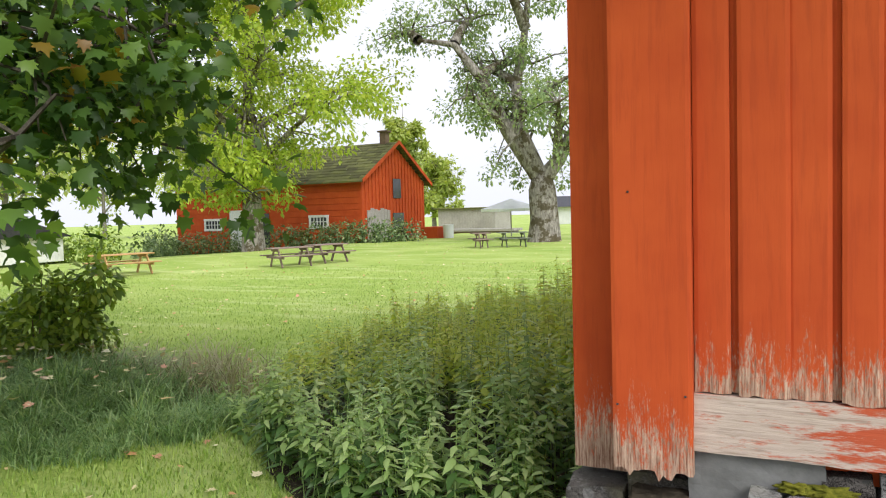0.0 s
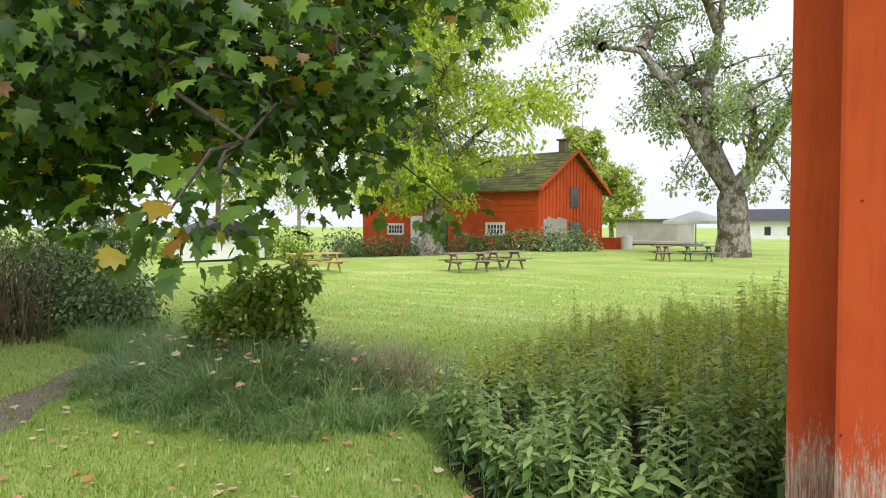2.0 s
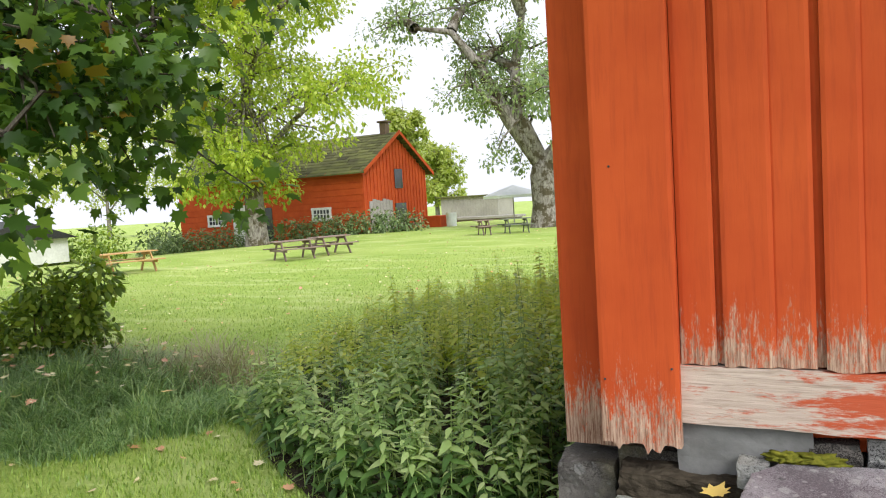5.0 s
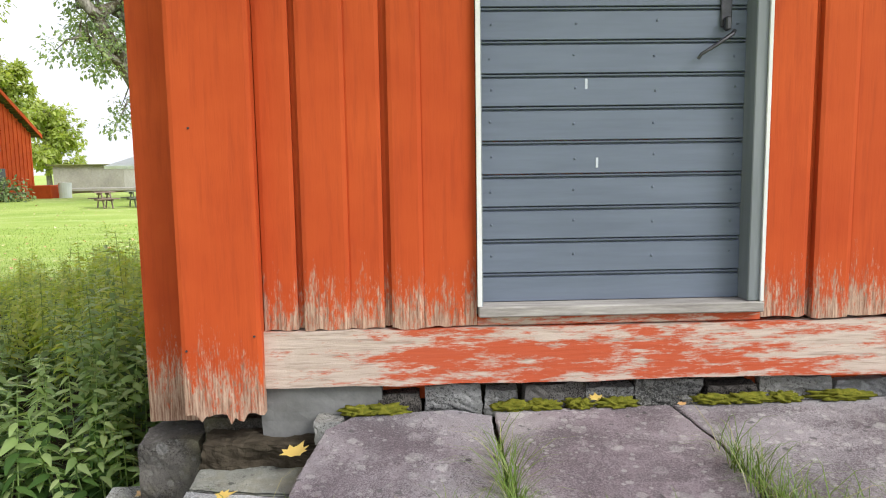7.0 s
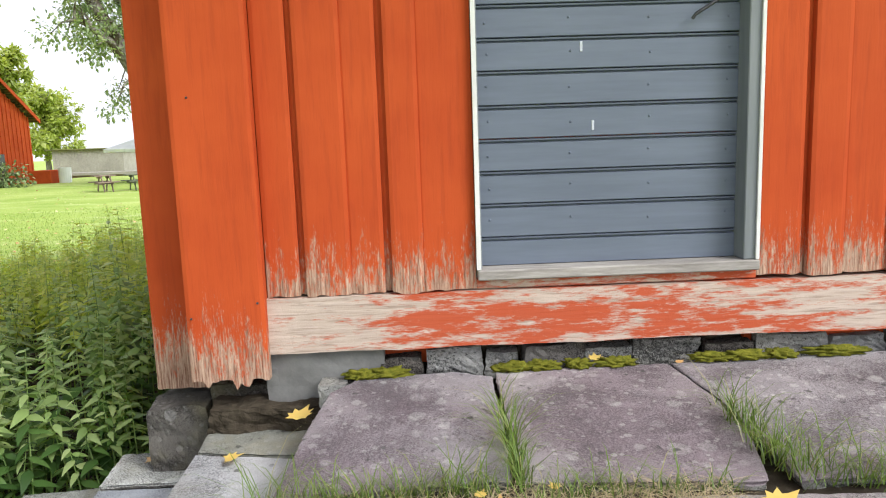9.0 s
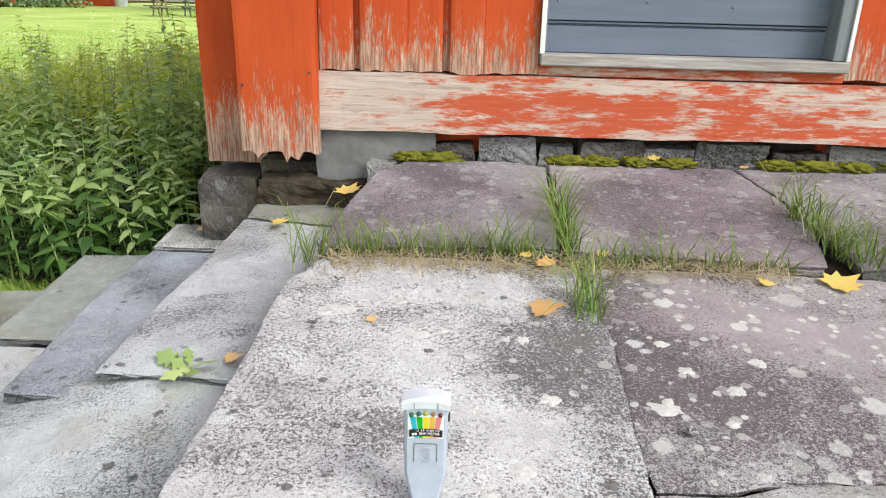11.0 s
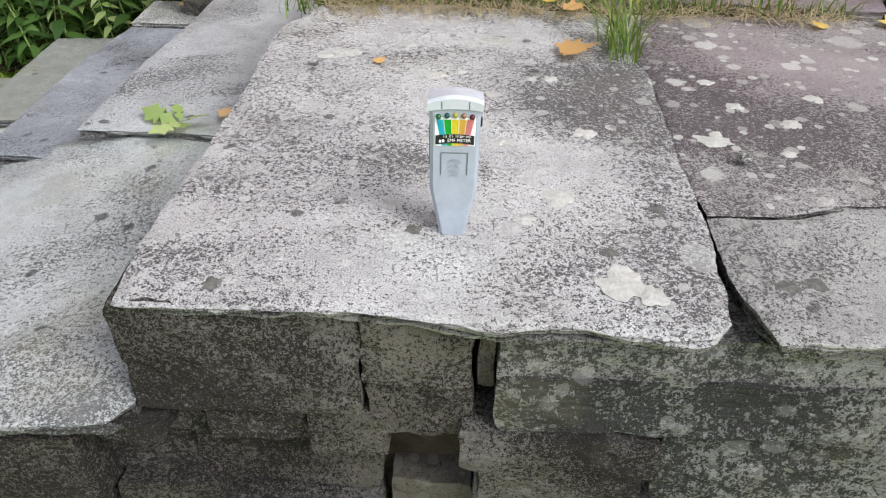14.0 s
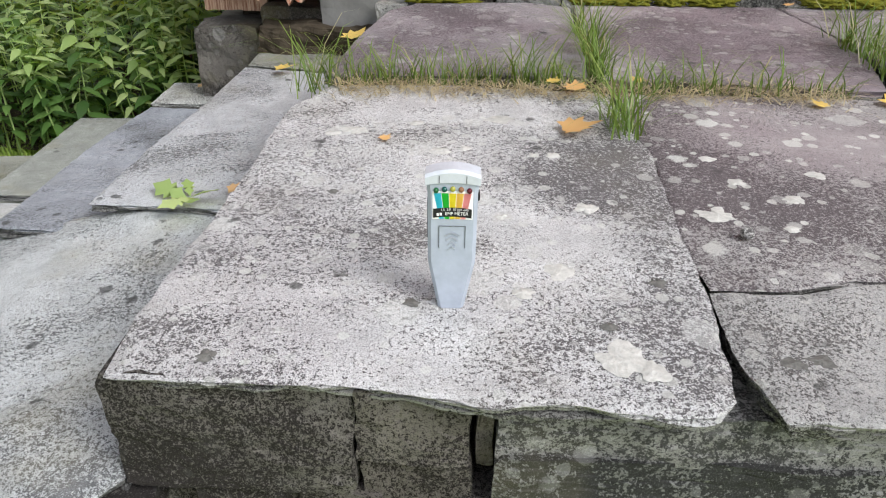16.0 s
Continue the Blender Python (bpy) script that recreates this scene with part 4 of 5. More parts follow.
# scale label: five coloured wedges on a white field, with a dark arc band
fy = -0.0138
dial = boxes("scale_label", M["white_print"], meter, (-0.0218, 0.0218, fy, fy + 0.0012, 0.1035, 0.1345), bevel=0.0004, label="white scale label with coloured wedges")
dial.location.z = 0.0035
for i, key in enumerate(("cyan", "green", "yellow", "amber", "pink")):
    t0, t1 = -0.0205 + i * 0.0082, -0.0205 + (i + 1) * 0.0082
    s = 0.70
    bm = bmesh.new()
    v = [bm.verts.new((px, fy - 0.0002, pz)) for px, pz in ((t0 * s + 0.0003, 0.1042), (t1 * s - 0.0003, 0.1042), (t1 - 0.0003, 0.1325), (t0 + 0.0003, 0.1325))]
    bm.faces.new(v)
    bmesh.ops.solidify(bm, geom=bm.faces[:], thickness=0.0003)
    part("wedge", bm, M[key], dial, "%s wedge" % key)
bm = bmesh.new()
lo, hi = [], []
for i in range(13):
    x = -0.0208 + 0.0416 * i / 12
    lo.append(bm.verts.new((x, fy - 0.0007, 0.1072 - 4 * x * x)))
    hi.append(bm.verts.new((x, fy - 0.0007, 0.1172 - 4 * x * x)))
for i in range(12):
    bm.faces.new((lo[i], lo[i + 1], hi[i + 1], hi[i]))
part("band", bm, M["black"], dial, "dark curved band")


def lettering(text, x, z, size, mat, parent):
    cu = bpy.data.curves.new("text", "FONT")
    cu.body, cu.size, cu.align_x, cu.align_y = text, size, "CENTER", "CENTER"
    cu.extrude = 0.0001
    cu.materials.append(mat)
    tmp = new("tmp", cu)
    me = bpy.data.meshes.new_from_object(tmp.evaluated_get(bpy.context.evaluated_depsgraph_get()))
    bpy.data.objects.remove(tmp)
    ob = new("lettering", me)
    ob.parent = parent
    ob.matrix_local = pose(x, fy - 0.0009, z, 90, 0, 0)
    return ob


for text, x, z in (("1.5", -0.0105, 0.1146), ("2.5", -0.0040, 0.1151), ("10", 0.0020, 0.1151), ("20+ mG", 0.0110, 0.1146)):
    lettering(text, x, z, 0.0037, M["white_print"], dial)
lettering("EMF METER", 0.0045, 0.1103, 0.0050, M["white_print"], dial)
boxes("mark", M["white_print"], dial, (-0.0170, -0.0145, fy - 0.0009, fy - 0.0007, 0.1078, 0.1108), (-0.0138, -0.0112, fy - 0.0009, fy - 0.0007, 0.1083, 0.1113), bevel=0)
for i, key in enumerate(("lens_green", "lens_teal", "lens_yellow", "lens_amber", "lens_red")):
    bm = bmesh.new()
    bmesh.ops.create_uvsphere(bm, u_segments=16, v_segments=10, radius=0.0030, matrix=Matrix.Translation((-0.0178 + 0.0089 * i, fy - 0.0004, 0.1390 + (0.0012 if i in (1, 3) else 0.0018 if i == 2 else 0))))
    part("indicator_lamp", bm, M[key], meter, key.replace("lens_", "") + " unlit indicator lamp", smooth=True)
boxes("lid_seam", M["seam"], meter, (-0.0147, -0.0140, fy - 0.0003, fy + 0.001, 0.0745, 0.0995), (0.0140, 0.0147, fy - 0.0003, fy + 0.001, 0.0745, 0.0995), (-0.0147, 0.0147, fy - 0.0002, fy + 0.001, 0.0993, 0.0997), bevel=0)
for i in range(4):
    w, z = 0.0078 - 0.0013 * i, 0.0935 - 0.0052 * i
    bm = bmesh.new()
    v = [bm.verts.new((px, fy - 0.0006, pz)) for px, pz in ((-w, z - 0.004), (0, z), (w, z - 0.004), (w, z - 0.006), (0, z - 0.002), (-w, z - 0.006))]
    bm.faces.new((v[0], v[1], v[4], v[5]))
    bm.faces.new((v[1], v[2], v[3], v[4]))
    bmesh.ops.solidify(bm, geom=bm.faces[:], thickness=0.0006)
    part("chevron", bm, M["pale_plastic"], meter)
boxes("thumb_wheel", M["black"], meter, (0.0262, 0.0295, -0.005, 0.004, 0.124, 0.134), bevel=0.0012, label="small black side wheel")
boxes("side_label", M["black"], meter, (-0.0276, -0.0268, -0.008, 0.006, 0.083, 0.127), bevel=0.0002, label="dark side label")

# ---- grass in the joints ----
def tuft(name, cx, cy, n, rx, ry, h, zf, label, lean=1.25, w=0.0013):
    a = np.random.randn(n, 2) * 0.5
    r = np.stack([cx + a[:, 0] * rx, cy + a[:, 1] * ry], 1)
    root = np.column_stack([r, [zf(p[0], p[1]) - 0.004 for p in r]])
    ob = blades(name, M["tuft"], root, h * (0.35 + 0.65 * np.random.rand(n)), w, np.full(n, lean))
    return tagged(ob, label, "grass", "grass in the joints")


for i, (cx, cy, n, rx, ry, h) in enumerate(((0.02, 1.64, 60, 0.05, 0.02, 0.06), (0.10, 1.645, 90, 0.06, 0.018, 0.055), (0.19, 1.65, 110, 0.06, 0.018, 0.06), (0.28, 1.655, 110, 0.06, 0.018, 0.06), (0.37, 1.66, 120, 0.06, 0.02, 0.07), (0.45, 1.66, 60, 0.05, 0.02, 0.05),
                                             (0.535, 1.42, 130, 0.025, 0.05, 0.085), (0.53, 1.72, 160, 0.02, 0.07, 0.09), (0.53, 1.86, 120, 0.015, 0.07, 0.10), (0.525, 2.02, 70, 0.012, 0.06, 0.08), (0.62, 1.62, 80, 0.06, 0.02, 0.05), (0.72, 1.62, 80, 0.06, 0.02, 0.06), (0.84, 1.62, 70, 0.05, 0.02, 0.07), (0.95, 1.62, 50, 0.05, 0.02, 0.04),
                                             (1.12, 1.92, 160, 0.03, 0.08, 0.08), (1.13, 1.78, 160, 0.04, 0.08, 0.08), (1.16, 1.68, 160, 0.07, 0.05, 0.07), (1.3, 1.62, 160, 0.1, 0.03, 0.06), (1.55, 1.62, 160, 0.12, 0.03, 0.06), (-0.03, 1.60, 60, 0.03, 0.03, 0.08))):
    tuft("grass_tuft", cx, cy, int(n * 0.6), rx * 1.1, ry * 1.2, h * random.uniform(1.2, 1.9), lambda x, y: land_z(x, y) - 0.004, "short green grass tuft in a slab joint")
# straw lying at the joint
n = 1700
sx = 0.02 + 0.95 * np.random.rand(n)
sy = 1.60 + 0.028 * np.random.randn(n)
straw = blades("dry_straw", M["dry"], np.column_stack([sx, sy, land_z(sx, sy) + 0.001]), 0.005 + 0.010 * np.random.rand(n), 0.0009, np.full(n, 5.0))
tagged(straw, "dry straw along the slab joint", "straw", kind="stuff")

# weed on the step
a = np.array([(-0.20, 1.37), (-0.19, 1.375), (-0.205, 1.365), (-0.185, 1.37), (-0.2, 1.38)])
weed_p = np.column_stack([a, np.full(5, -0.10)])
weed = leaves("dandelion_weed", M["nettle_mid"], weed_p, np.array([0.085, 0.07, 0.075, 0.055, 0.05]), np.array([(-1, 0.35, 0.35), (-0.5, -0.8, 0.3), (0.9, 0.2, 0.5), (0.2, -1, 0.6), (-0.4, 0.9, 0.6)]), MAPLE[:1] + [(0.08, 0.2), (0.17, 0.3), (0.10, 0.36), (0.22, 0.5), (0.13, 0.55), (0.24, 0.72), (0.12, 0.8), (0.0, 1.0), (-0.12, 0.8), (-0.24, 0.72), (-0.13, 0.55), (-0.22, 0.5), (-0.10, 0.36), (-0.17, 0.3), (-0.08, 0.2)])
tagged(weed, "small green jagged-leaved weed on a step", "weed")


def fallen(x, y, z, size, az, key=None):
    ob = leaves("fallen_leaf", M["fallen"] if key is None else key, np.array([(x, y, z + 0.004)]), np.array([size]), np.array([(math.cos(az), math.sin(az), 0.12)]), MAPLE, droop=-0.12, fold=-0.2, roll=0.25)
    return tagged(ob, "yellowed maple leaf fallen on the stone", "leaf", "fallen leaves on the stones")


ochre = leaf_mat("ochre_leaf", [(0.0, (0.66, 0.38, 0.14)), (1.0, (0.72, 0.46, 0.20))], 0.1)
gold = leaf_mat("gold_leaf", [(0.0, (0.72, 0.50, 0.10)), (1.0, (0.80, 0.60, 0.20))], 0.15)
for x, y, z, s, az, key in ((0.43, 1.385, land_z(0.43, 1.38) + 0.004, 0.07, 0.15, ochre), (0.145, 1.337, land_z(0.15, 1.34), 0.022, 1, ochre), (-0.06, 2.23, 0.0, 0.085, 1.2, gold), (-0.24, 2.10, -0.058, 0.06, 0.3, gold), (1.02, 1.53, land_z(1.02, 1.53), 0.08, 0.5, gold),
                            (0.90, 1.53, land_z(0.9, 1.53), 0.035, 2, gold), (-0.60, 2.45, -0.205, 0.06, 0.2, ochre), (0.86, 2.345, 0.105, 0.05, 1.5, gold), (0.43, 1.62, 0.05, 0.03, 1.1, gold), (0.47, 1.57, 0.05, 0.045, 1.5, ochre), (0.60, 1.64, 0.05, 0.03, 2.1, gold), (-0.14, 1.40, -0.1, 0.04, 0.4, ochre), (1.1, 2.3, 0.1, 0.03, 0.4, ochre)):
    fallen(x, y, z, s, az, key)
pebble = bmesh.new()
bmesh.ops.create_icosphere(pebble, subdivisions=2, radius=0.0085)
for v in pebble.verts:
    v.co *= 1 + 0.3 * noise.noise(v.co * 160)
    v.co += Vector((0.625, 1.06, float(land_z(0.625, 1.06)) + 0.010))
tagged(part("pebble", pebble, M["slab"], None), "small grey pebble on the slab", "pebble")

# ---- nettle bed along the storehouse ----
poly = [(-0.58, 2.78), (-1.2, 2.72), (-1.9, 2.85), (-2.6, 3.3), (-3.1, 3.9), (-3.9, 5.3), (-4.2, 7.0), (-3.6, 9.0), (-0.6, 9.0)]


def inside(x, y, pg):
    c = False
    for (ax_, ay_), (bx_, by_) in zip(pg, pg[1:] + pg[:1]):
        if (ay_ > y) != (by_ > y) and x < (bx_ - ax_) * (y - ay_) / (by_ - ay_) + ax_:
            c = not c
    return c


NETTLE = [(0, 0), (0.12, 0.08), (0.21, 0.26), (0.17, 0.50), (0.09, 0.76), (0, 1.0), (-0.09, 0.76), (-0.17, 0.50), (-0.21, 0.26), (-0.12, 0.08)]


def nettle(x, y, h, low, mid, tip, sv, sf):
    """One stem: crossed pairs of drooping leaves below, close whorls of small ones up the spire."""
    z0 = float(ground_z(x, y))
    lx, ly = random.uniform(-0.09, 0.09), random.uniform(-0.09, 0.09)
    az = random.uniform(0, 6.28)
    tube(sv, sf, [(x, y, z0), (x + lx * 0.4, y + ly * 0.4, z0 + h * 0.5), (x + lx, y + ly, z0 + h)], [0.004, 0.003, 0.0012], 4)
    k = 0.2
    # light put into leaf colour: dark low down, brighter up the stem and rearwards
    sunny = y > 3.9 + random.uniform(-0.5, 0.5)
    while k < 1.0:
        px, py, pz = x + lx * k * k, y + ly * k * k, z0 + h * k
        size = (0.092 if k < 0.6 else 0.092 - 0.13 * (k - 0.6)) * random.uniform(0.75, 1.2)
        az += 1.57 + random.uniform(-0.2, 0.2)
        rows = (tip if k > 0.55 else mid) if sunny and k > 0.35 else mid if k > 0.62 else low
        for s_ in (0, math.pi):
            a = az + s_ + random.uniform(-0.25, 0.25)
            rows.append(((px, py, pz), size, (math.cos(a), math.sin(a), random.uniform(-0.3, 0.2) + 0.8 * max(0, k - 0.75))))
        k += (0.048 if k < 0.55 else 0.026) / h


def nettle_leaves(name, rows, material, parent=None):
    return leaves(name, material, np.array([r[0] for r in rows]), np.array([r[1] for r in rows]), np.array([r[2] for r in rows]), NETTLE, parent, droop=0.35)


# flat dark sheet puts the shade at the nettles' feet into colour
bm = bmesh.new()
bm.faces.new([bm.verts.new((px, py, float(ground_z(px, py)) + 0.02)) for px, py in poly])
bmesh.ops.triangulate(bm, faces=bm.faces[:])
tagged(part("ground_bed", bm, M["soil"], None), "dark soil-coloured sheet standing in for shade under the nettles", "soil", kind="structure")
random.seed(5)
low, mid, tip, sv, sf = [], [], [], [], []
cnt = 0
while cnt < 860:
    x, y = random.uniform(-4.3, -0.6), 2.7 + 6.3 * random.random() ** 1.5
    if not inside(x, y, poly):
        continue
    edge = min(1.0, 0.55 + 0.5 * min(abs(y - 2.7), 1.0))
    patch = 0.88 + 0.30 * noise.noise((x * 1.6, y * 1.6, 3))
    h = random.uniform(0.66, 1.0) * edge * patch * (1 - 0.5 * min(1, max(0, (-x - 1.2) / 2.4))) * (random.uniform(1.2, 1.42) if random.random() < 0.25 else 1)
    nettle(x, y, h, low, mid, tip, sv, sf)
    cnt += 1
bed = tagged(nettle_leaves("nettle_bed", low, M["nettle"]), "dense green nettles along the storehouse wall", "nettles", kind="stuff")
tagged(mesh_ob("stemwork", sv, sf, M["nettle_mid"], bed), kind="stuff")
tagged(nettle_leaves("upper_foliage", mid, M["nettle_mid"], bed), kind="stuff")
tagged(nettle_leaves("lit_young_growth", tip, M["nettle_tip"], bed), "yellow-green young growth, lightened as if sunlit", kind="stuff")
for i in range(34):
    x = -0.75 - 2.6 * i / 34 + random.uniform(-0.05, 0.05)
    y = 2.78 + max(0, (-x - 1.6)) * 0.62 + random.uniform(-0.1, 0.1)
    low, mid, tip, sv, sf = [], [], [], [], []
    nettle(x, y, random.uniform(0.45, 0.8) * (1 - 0.4 * min(1, max(0, (-x - 1.2) / 2.0))), low, mid, tip, sv, sf)
    one = thing("nettle_plant", "single leafy nettle at the edge of the bed", "nettle", "front nettles")
    mesh_ob("stem", sv, sf, M["nettle_mid"], one)
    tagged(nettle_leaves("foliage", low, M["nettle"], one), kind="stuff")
    tagged(nettle_leaves("lit_young_growth", mid + tip, M["nettle_mid"], one), "light green young growth, lightened as if better lit", kind="stuff")

# ---- long grass mound, shrub, lawn blades ----
def tussocks(name, centres, per, height, spread, mat, label):
    """Tufts of long grass whose blades fall outwards from each tuft's middle."""
    roots, hs = [], []
    for cx, cy, k in centres:
        a, r = np.random.rand(per) * 6.283, spread * np.random.rand(per) ** 0.7
        px, py = cx + r * np.cos(a), cy + r * np.sin(a)
        roots.append(np.column_stack([px, py, ground_z(px, py)]))
        hs.append(height * k * (0.55 + 0.6 * np.random.rand(per)))
    return tagged(blades(name, mat, np.vstack(roots), np.concatenate(hs), 0.0042, np.random.rand(per * len(centres)) * 1.9 + 0.3), label, "grass", kind="stuff")


np.random.seed(14)
spots = []
for _ in range(330):
    a, r = random.uniform(0, 6.283), math.sqrt(random.random())
    spots.append((-5.0 + 1.85 * r * math.cos(a) - 0.3 * r * math.sin(a), 3.55 + 1.05 * r * math.sin(a) + 0.25 * r * math.cos(a), (1.05 - 0.75 * r ** 2.5) * random.uniform(0.6, 1.25)))
tussocks("long_grass", spots, 75, 0.28, 0.10, M["long_grass"], "tall blue-green unmown grass island")
straws = [(random.uniform(-4.9, -3.6), random.uniform(3.9, 5.0), random.uniform(0.7, 1.2)) for _ in range(60)]
tussocks("seed_grass", straws, 14, 0.36, 0.10, M["straw"], "pale dry seed heads in the long grass")
n = 5000
mx, my = -8.6 + 2.6 * np.random.rand(n), 3.55 + 1.1 * np.random.rand(n)
tagged(blades("long_grass", M["long_grass"], np.column_stack([mx, my, ground_z(mx, my)]), 0.12 + 0.2 * np.random.rand(n), 0.003, np.full(n, 0.9)), "rough grass before the hedge", "grass", kind="stuff")
n = 110000
t = np.random.rand(n) ** 1.7
ang = np.radians(102 + 70 * np.random.rand(n))
rr = 2.4 + 17 * t
mx, my = rr * np.cos(ang), 0.2 + rr * np.sin(ang)
keep = ~((mx > -1.5) & (my < 2.7)) & ~((mx > -0.6) & (my < 8))
mx, my = mx[keep], my[keep]
tagged(blades("lawn_grass", M["lawn_blade"], np.column_stack([mx, my, ground_z(mx, my)]), 0.02 + 0.03 * np.random.rand(len(mx)), 0.0035, np.full(len(mx), 0.8)), "short mown lawn grass", "grass", kind="stuff")

# leaves fallen on the lawn
n = 1650
ang = np.radians(100 + 75 * np.random.rand(n))
rr = 2.8 + 27 * np.random.rand(n) ** 0.8
rr[:150] = 3.0 + 4.5 * np.random.rand(150)
fx, fy2 = rr * np.cos(ang), rr * np.sin(ang)
fx[150:215], fy2[150:215] = -5.1 + 0.75 * np.random.randn(65), 3.45 + 0.40 * np.random.randn(65)
keep = ~((fx > -1.5) & (fy2 < 3.0)) & ~(fx > -0.8)
fx, fy2 = fx[keep], fy2[keep]
dirs = np.random.randn(len(fx), 3) * np.array([1, 1, 0.25])
lift = np.where(((fx + 5) / 1.7) ** 2 + ((fy2 - 3.55) / 0.9) ** 2 < 1, 0.30, 0.03)
tagged(leaves("lawn_leaves", M["fallen"], np.column_stack([fx, fy2, ground_z(fx, fy2) + lift]), 0.035 + 0.04 * np.random.rand(len(fx)), dirs, MAPLE, droop=-0.1, fold=-0.2, roll=0.5), "yellow and rust-red leaves scattered on the lawn", "leaves", kind="stuff")


def clump(centre, rad, n, size, squash=1.0, shell=0.35):
    """Places, sizes and directions of leaves in a ragged ball."""
    d = np.random.randn(n, 3)
    d /= np.linalg.norm(d, axis=1)[:, None]
    r = rad * (shell + (1 - shell) * np.random.rand(n) ** 0.5)
    r *= 1 + 0.35 * np.array([noise.noise(Vector(v * 2.3) + Vector(centre)) for v in d])
    p = np.array(centre) + d * r[:, None] * np.array([1, 1, squash])
    dr = d + 0.8 * np.random.randn(n, 3) + np.array([0, 0, -0.5])
    return p, size * (0.7 + 0.6 * np.random.rand(n)), dr


def shrub(name, centre, balls, material, size, shape, label, cat, per=160, twigs=True):
    ob = thing(name, label, cat, at=centre)
    ps, ss, ds = [], [], []
    sv, sf = [], []
    for bx, by, bz, br in balls:
        p, s, d = clump((bx, by, bz), br, int(per * br * br * 12), size)
        ps.append(p), ss.append(s), ds.append(d)
        if twigs:
            tube(sv, sf, [(bx * 0.2, by * 0.2, 0), (bx * 0.6, by * 0.6, bz * 0.55), (bx, by, bz + br * 0.6)], [0.014, 0.009, 0.003], 5)
    leaves("foliage", material, np.vstack(ps), np.concatenate(ss), np.vstack(ds), shape, ob)
    if twigs:
        mesh_ob("stemwork", sv, sf, M["twig"], ob)
    return ob


shrub("lawn_shrub", (-5.55, 3.92, float(ground_z(-5.55, 3.92))), [(0.0, 0.0, 0.35, 0.36), (0.25, 0.15, 0.55, 0.26), (0.42, 0.3, 0.8, 0.2), (-0.3, -0.1, 0.35, 0.28), (0.15, 0, 0.75, 0.2), (0.35, 0.2, 0.35, 0.25)], M["shrub"], 0.085, OVAL, "round-leaved green shrub in the long grass", "shrub", 560)
random.seed(8)
hb = [(random.uniform(-1.5, 1.0), random.uniform(-0.9, 0.7), random.uniform(0.2, 1.25), random.uniform(0.35, 0.55)) for _ in range(26)]
shrub("hedge", (-9.4, 4.4, float(ground_z(-9.4, 4.4))), hb, M["hedge"], 0.075, OVAL, "dense grey-green hedge at the lawn's edge", "hedge", 210)
# dead brushwood beside the hedge
sv, sf = [], []
for i in range(420):
    x, y = random.uniform(-11.5, -9.0), random.uniform(1.6, 3.6)
    z = float(ground_z(x, y))
    h = random.uniform(0.7, 1.35)
    tube(sv, sf, [(x, y, z), (x + random.uniform(-0.15, 0.15), y + random.uniform(-0.15, 0.15), z + h * 0.6), (x + random.uniform(-0.3, 0.3), y + random.uniform(-0.3, 0.3), z + h)], [0.010, 0.007, 0.003], 4)
tagged(mesh_ob("brushwood", sv, sf, M["twig"]), "tangle of dry brown brushwood stems", "brushwood", kind="stuff")

# ---- maple whose boughs hang into view ----
maple = thing("maple_tree", "large maple with dark green hanging boughs", "tree", at=(-7.6, 0.2, -0.55))
sv, sf = [], []
tube(sv, sf, [(0, 0, 0), (0.05, 0.1, 1.2), (0.1, 0.2, 2.6), (0.2, 0.4, 4.4), (0.2, 0.5, 6.5)], [0.34, 0.27, 0.24, 0.18, 0.08], 12)
mesh_ob("trunk", sv, sf, M["bark_dark"], maple, smooth=True)
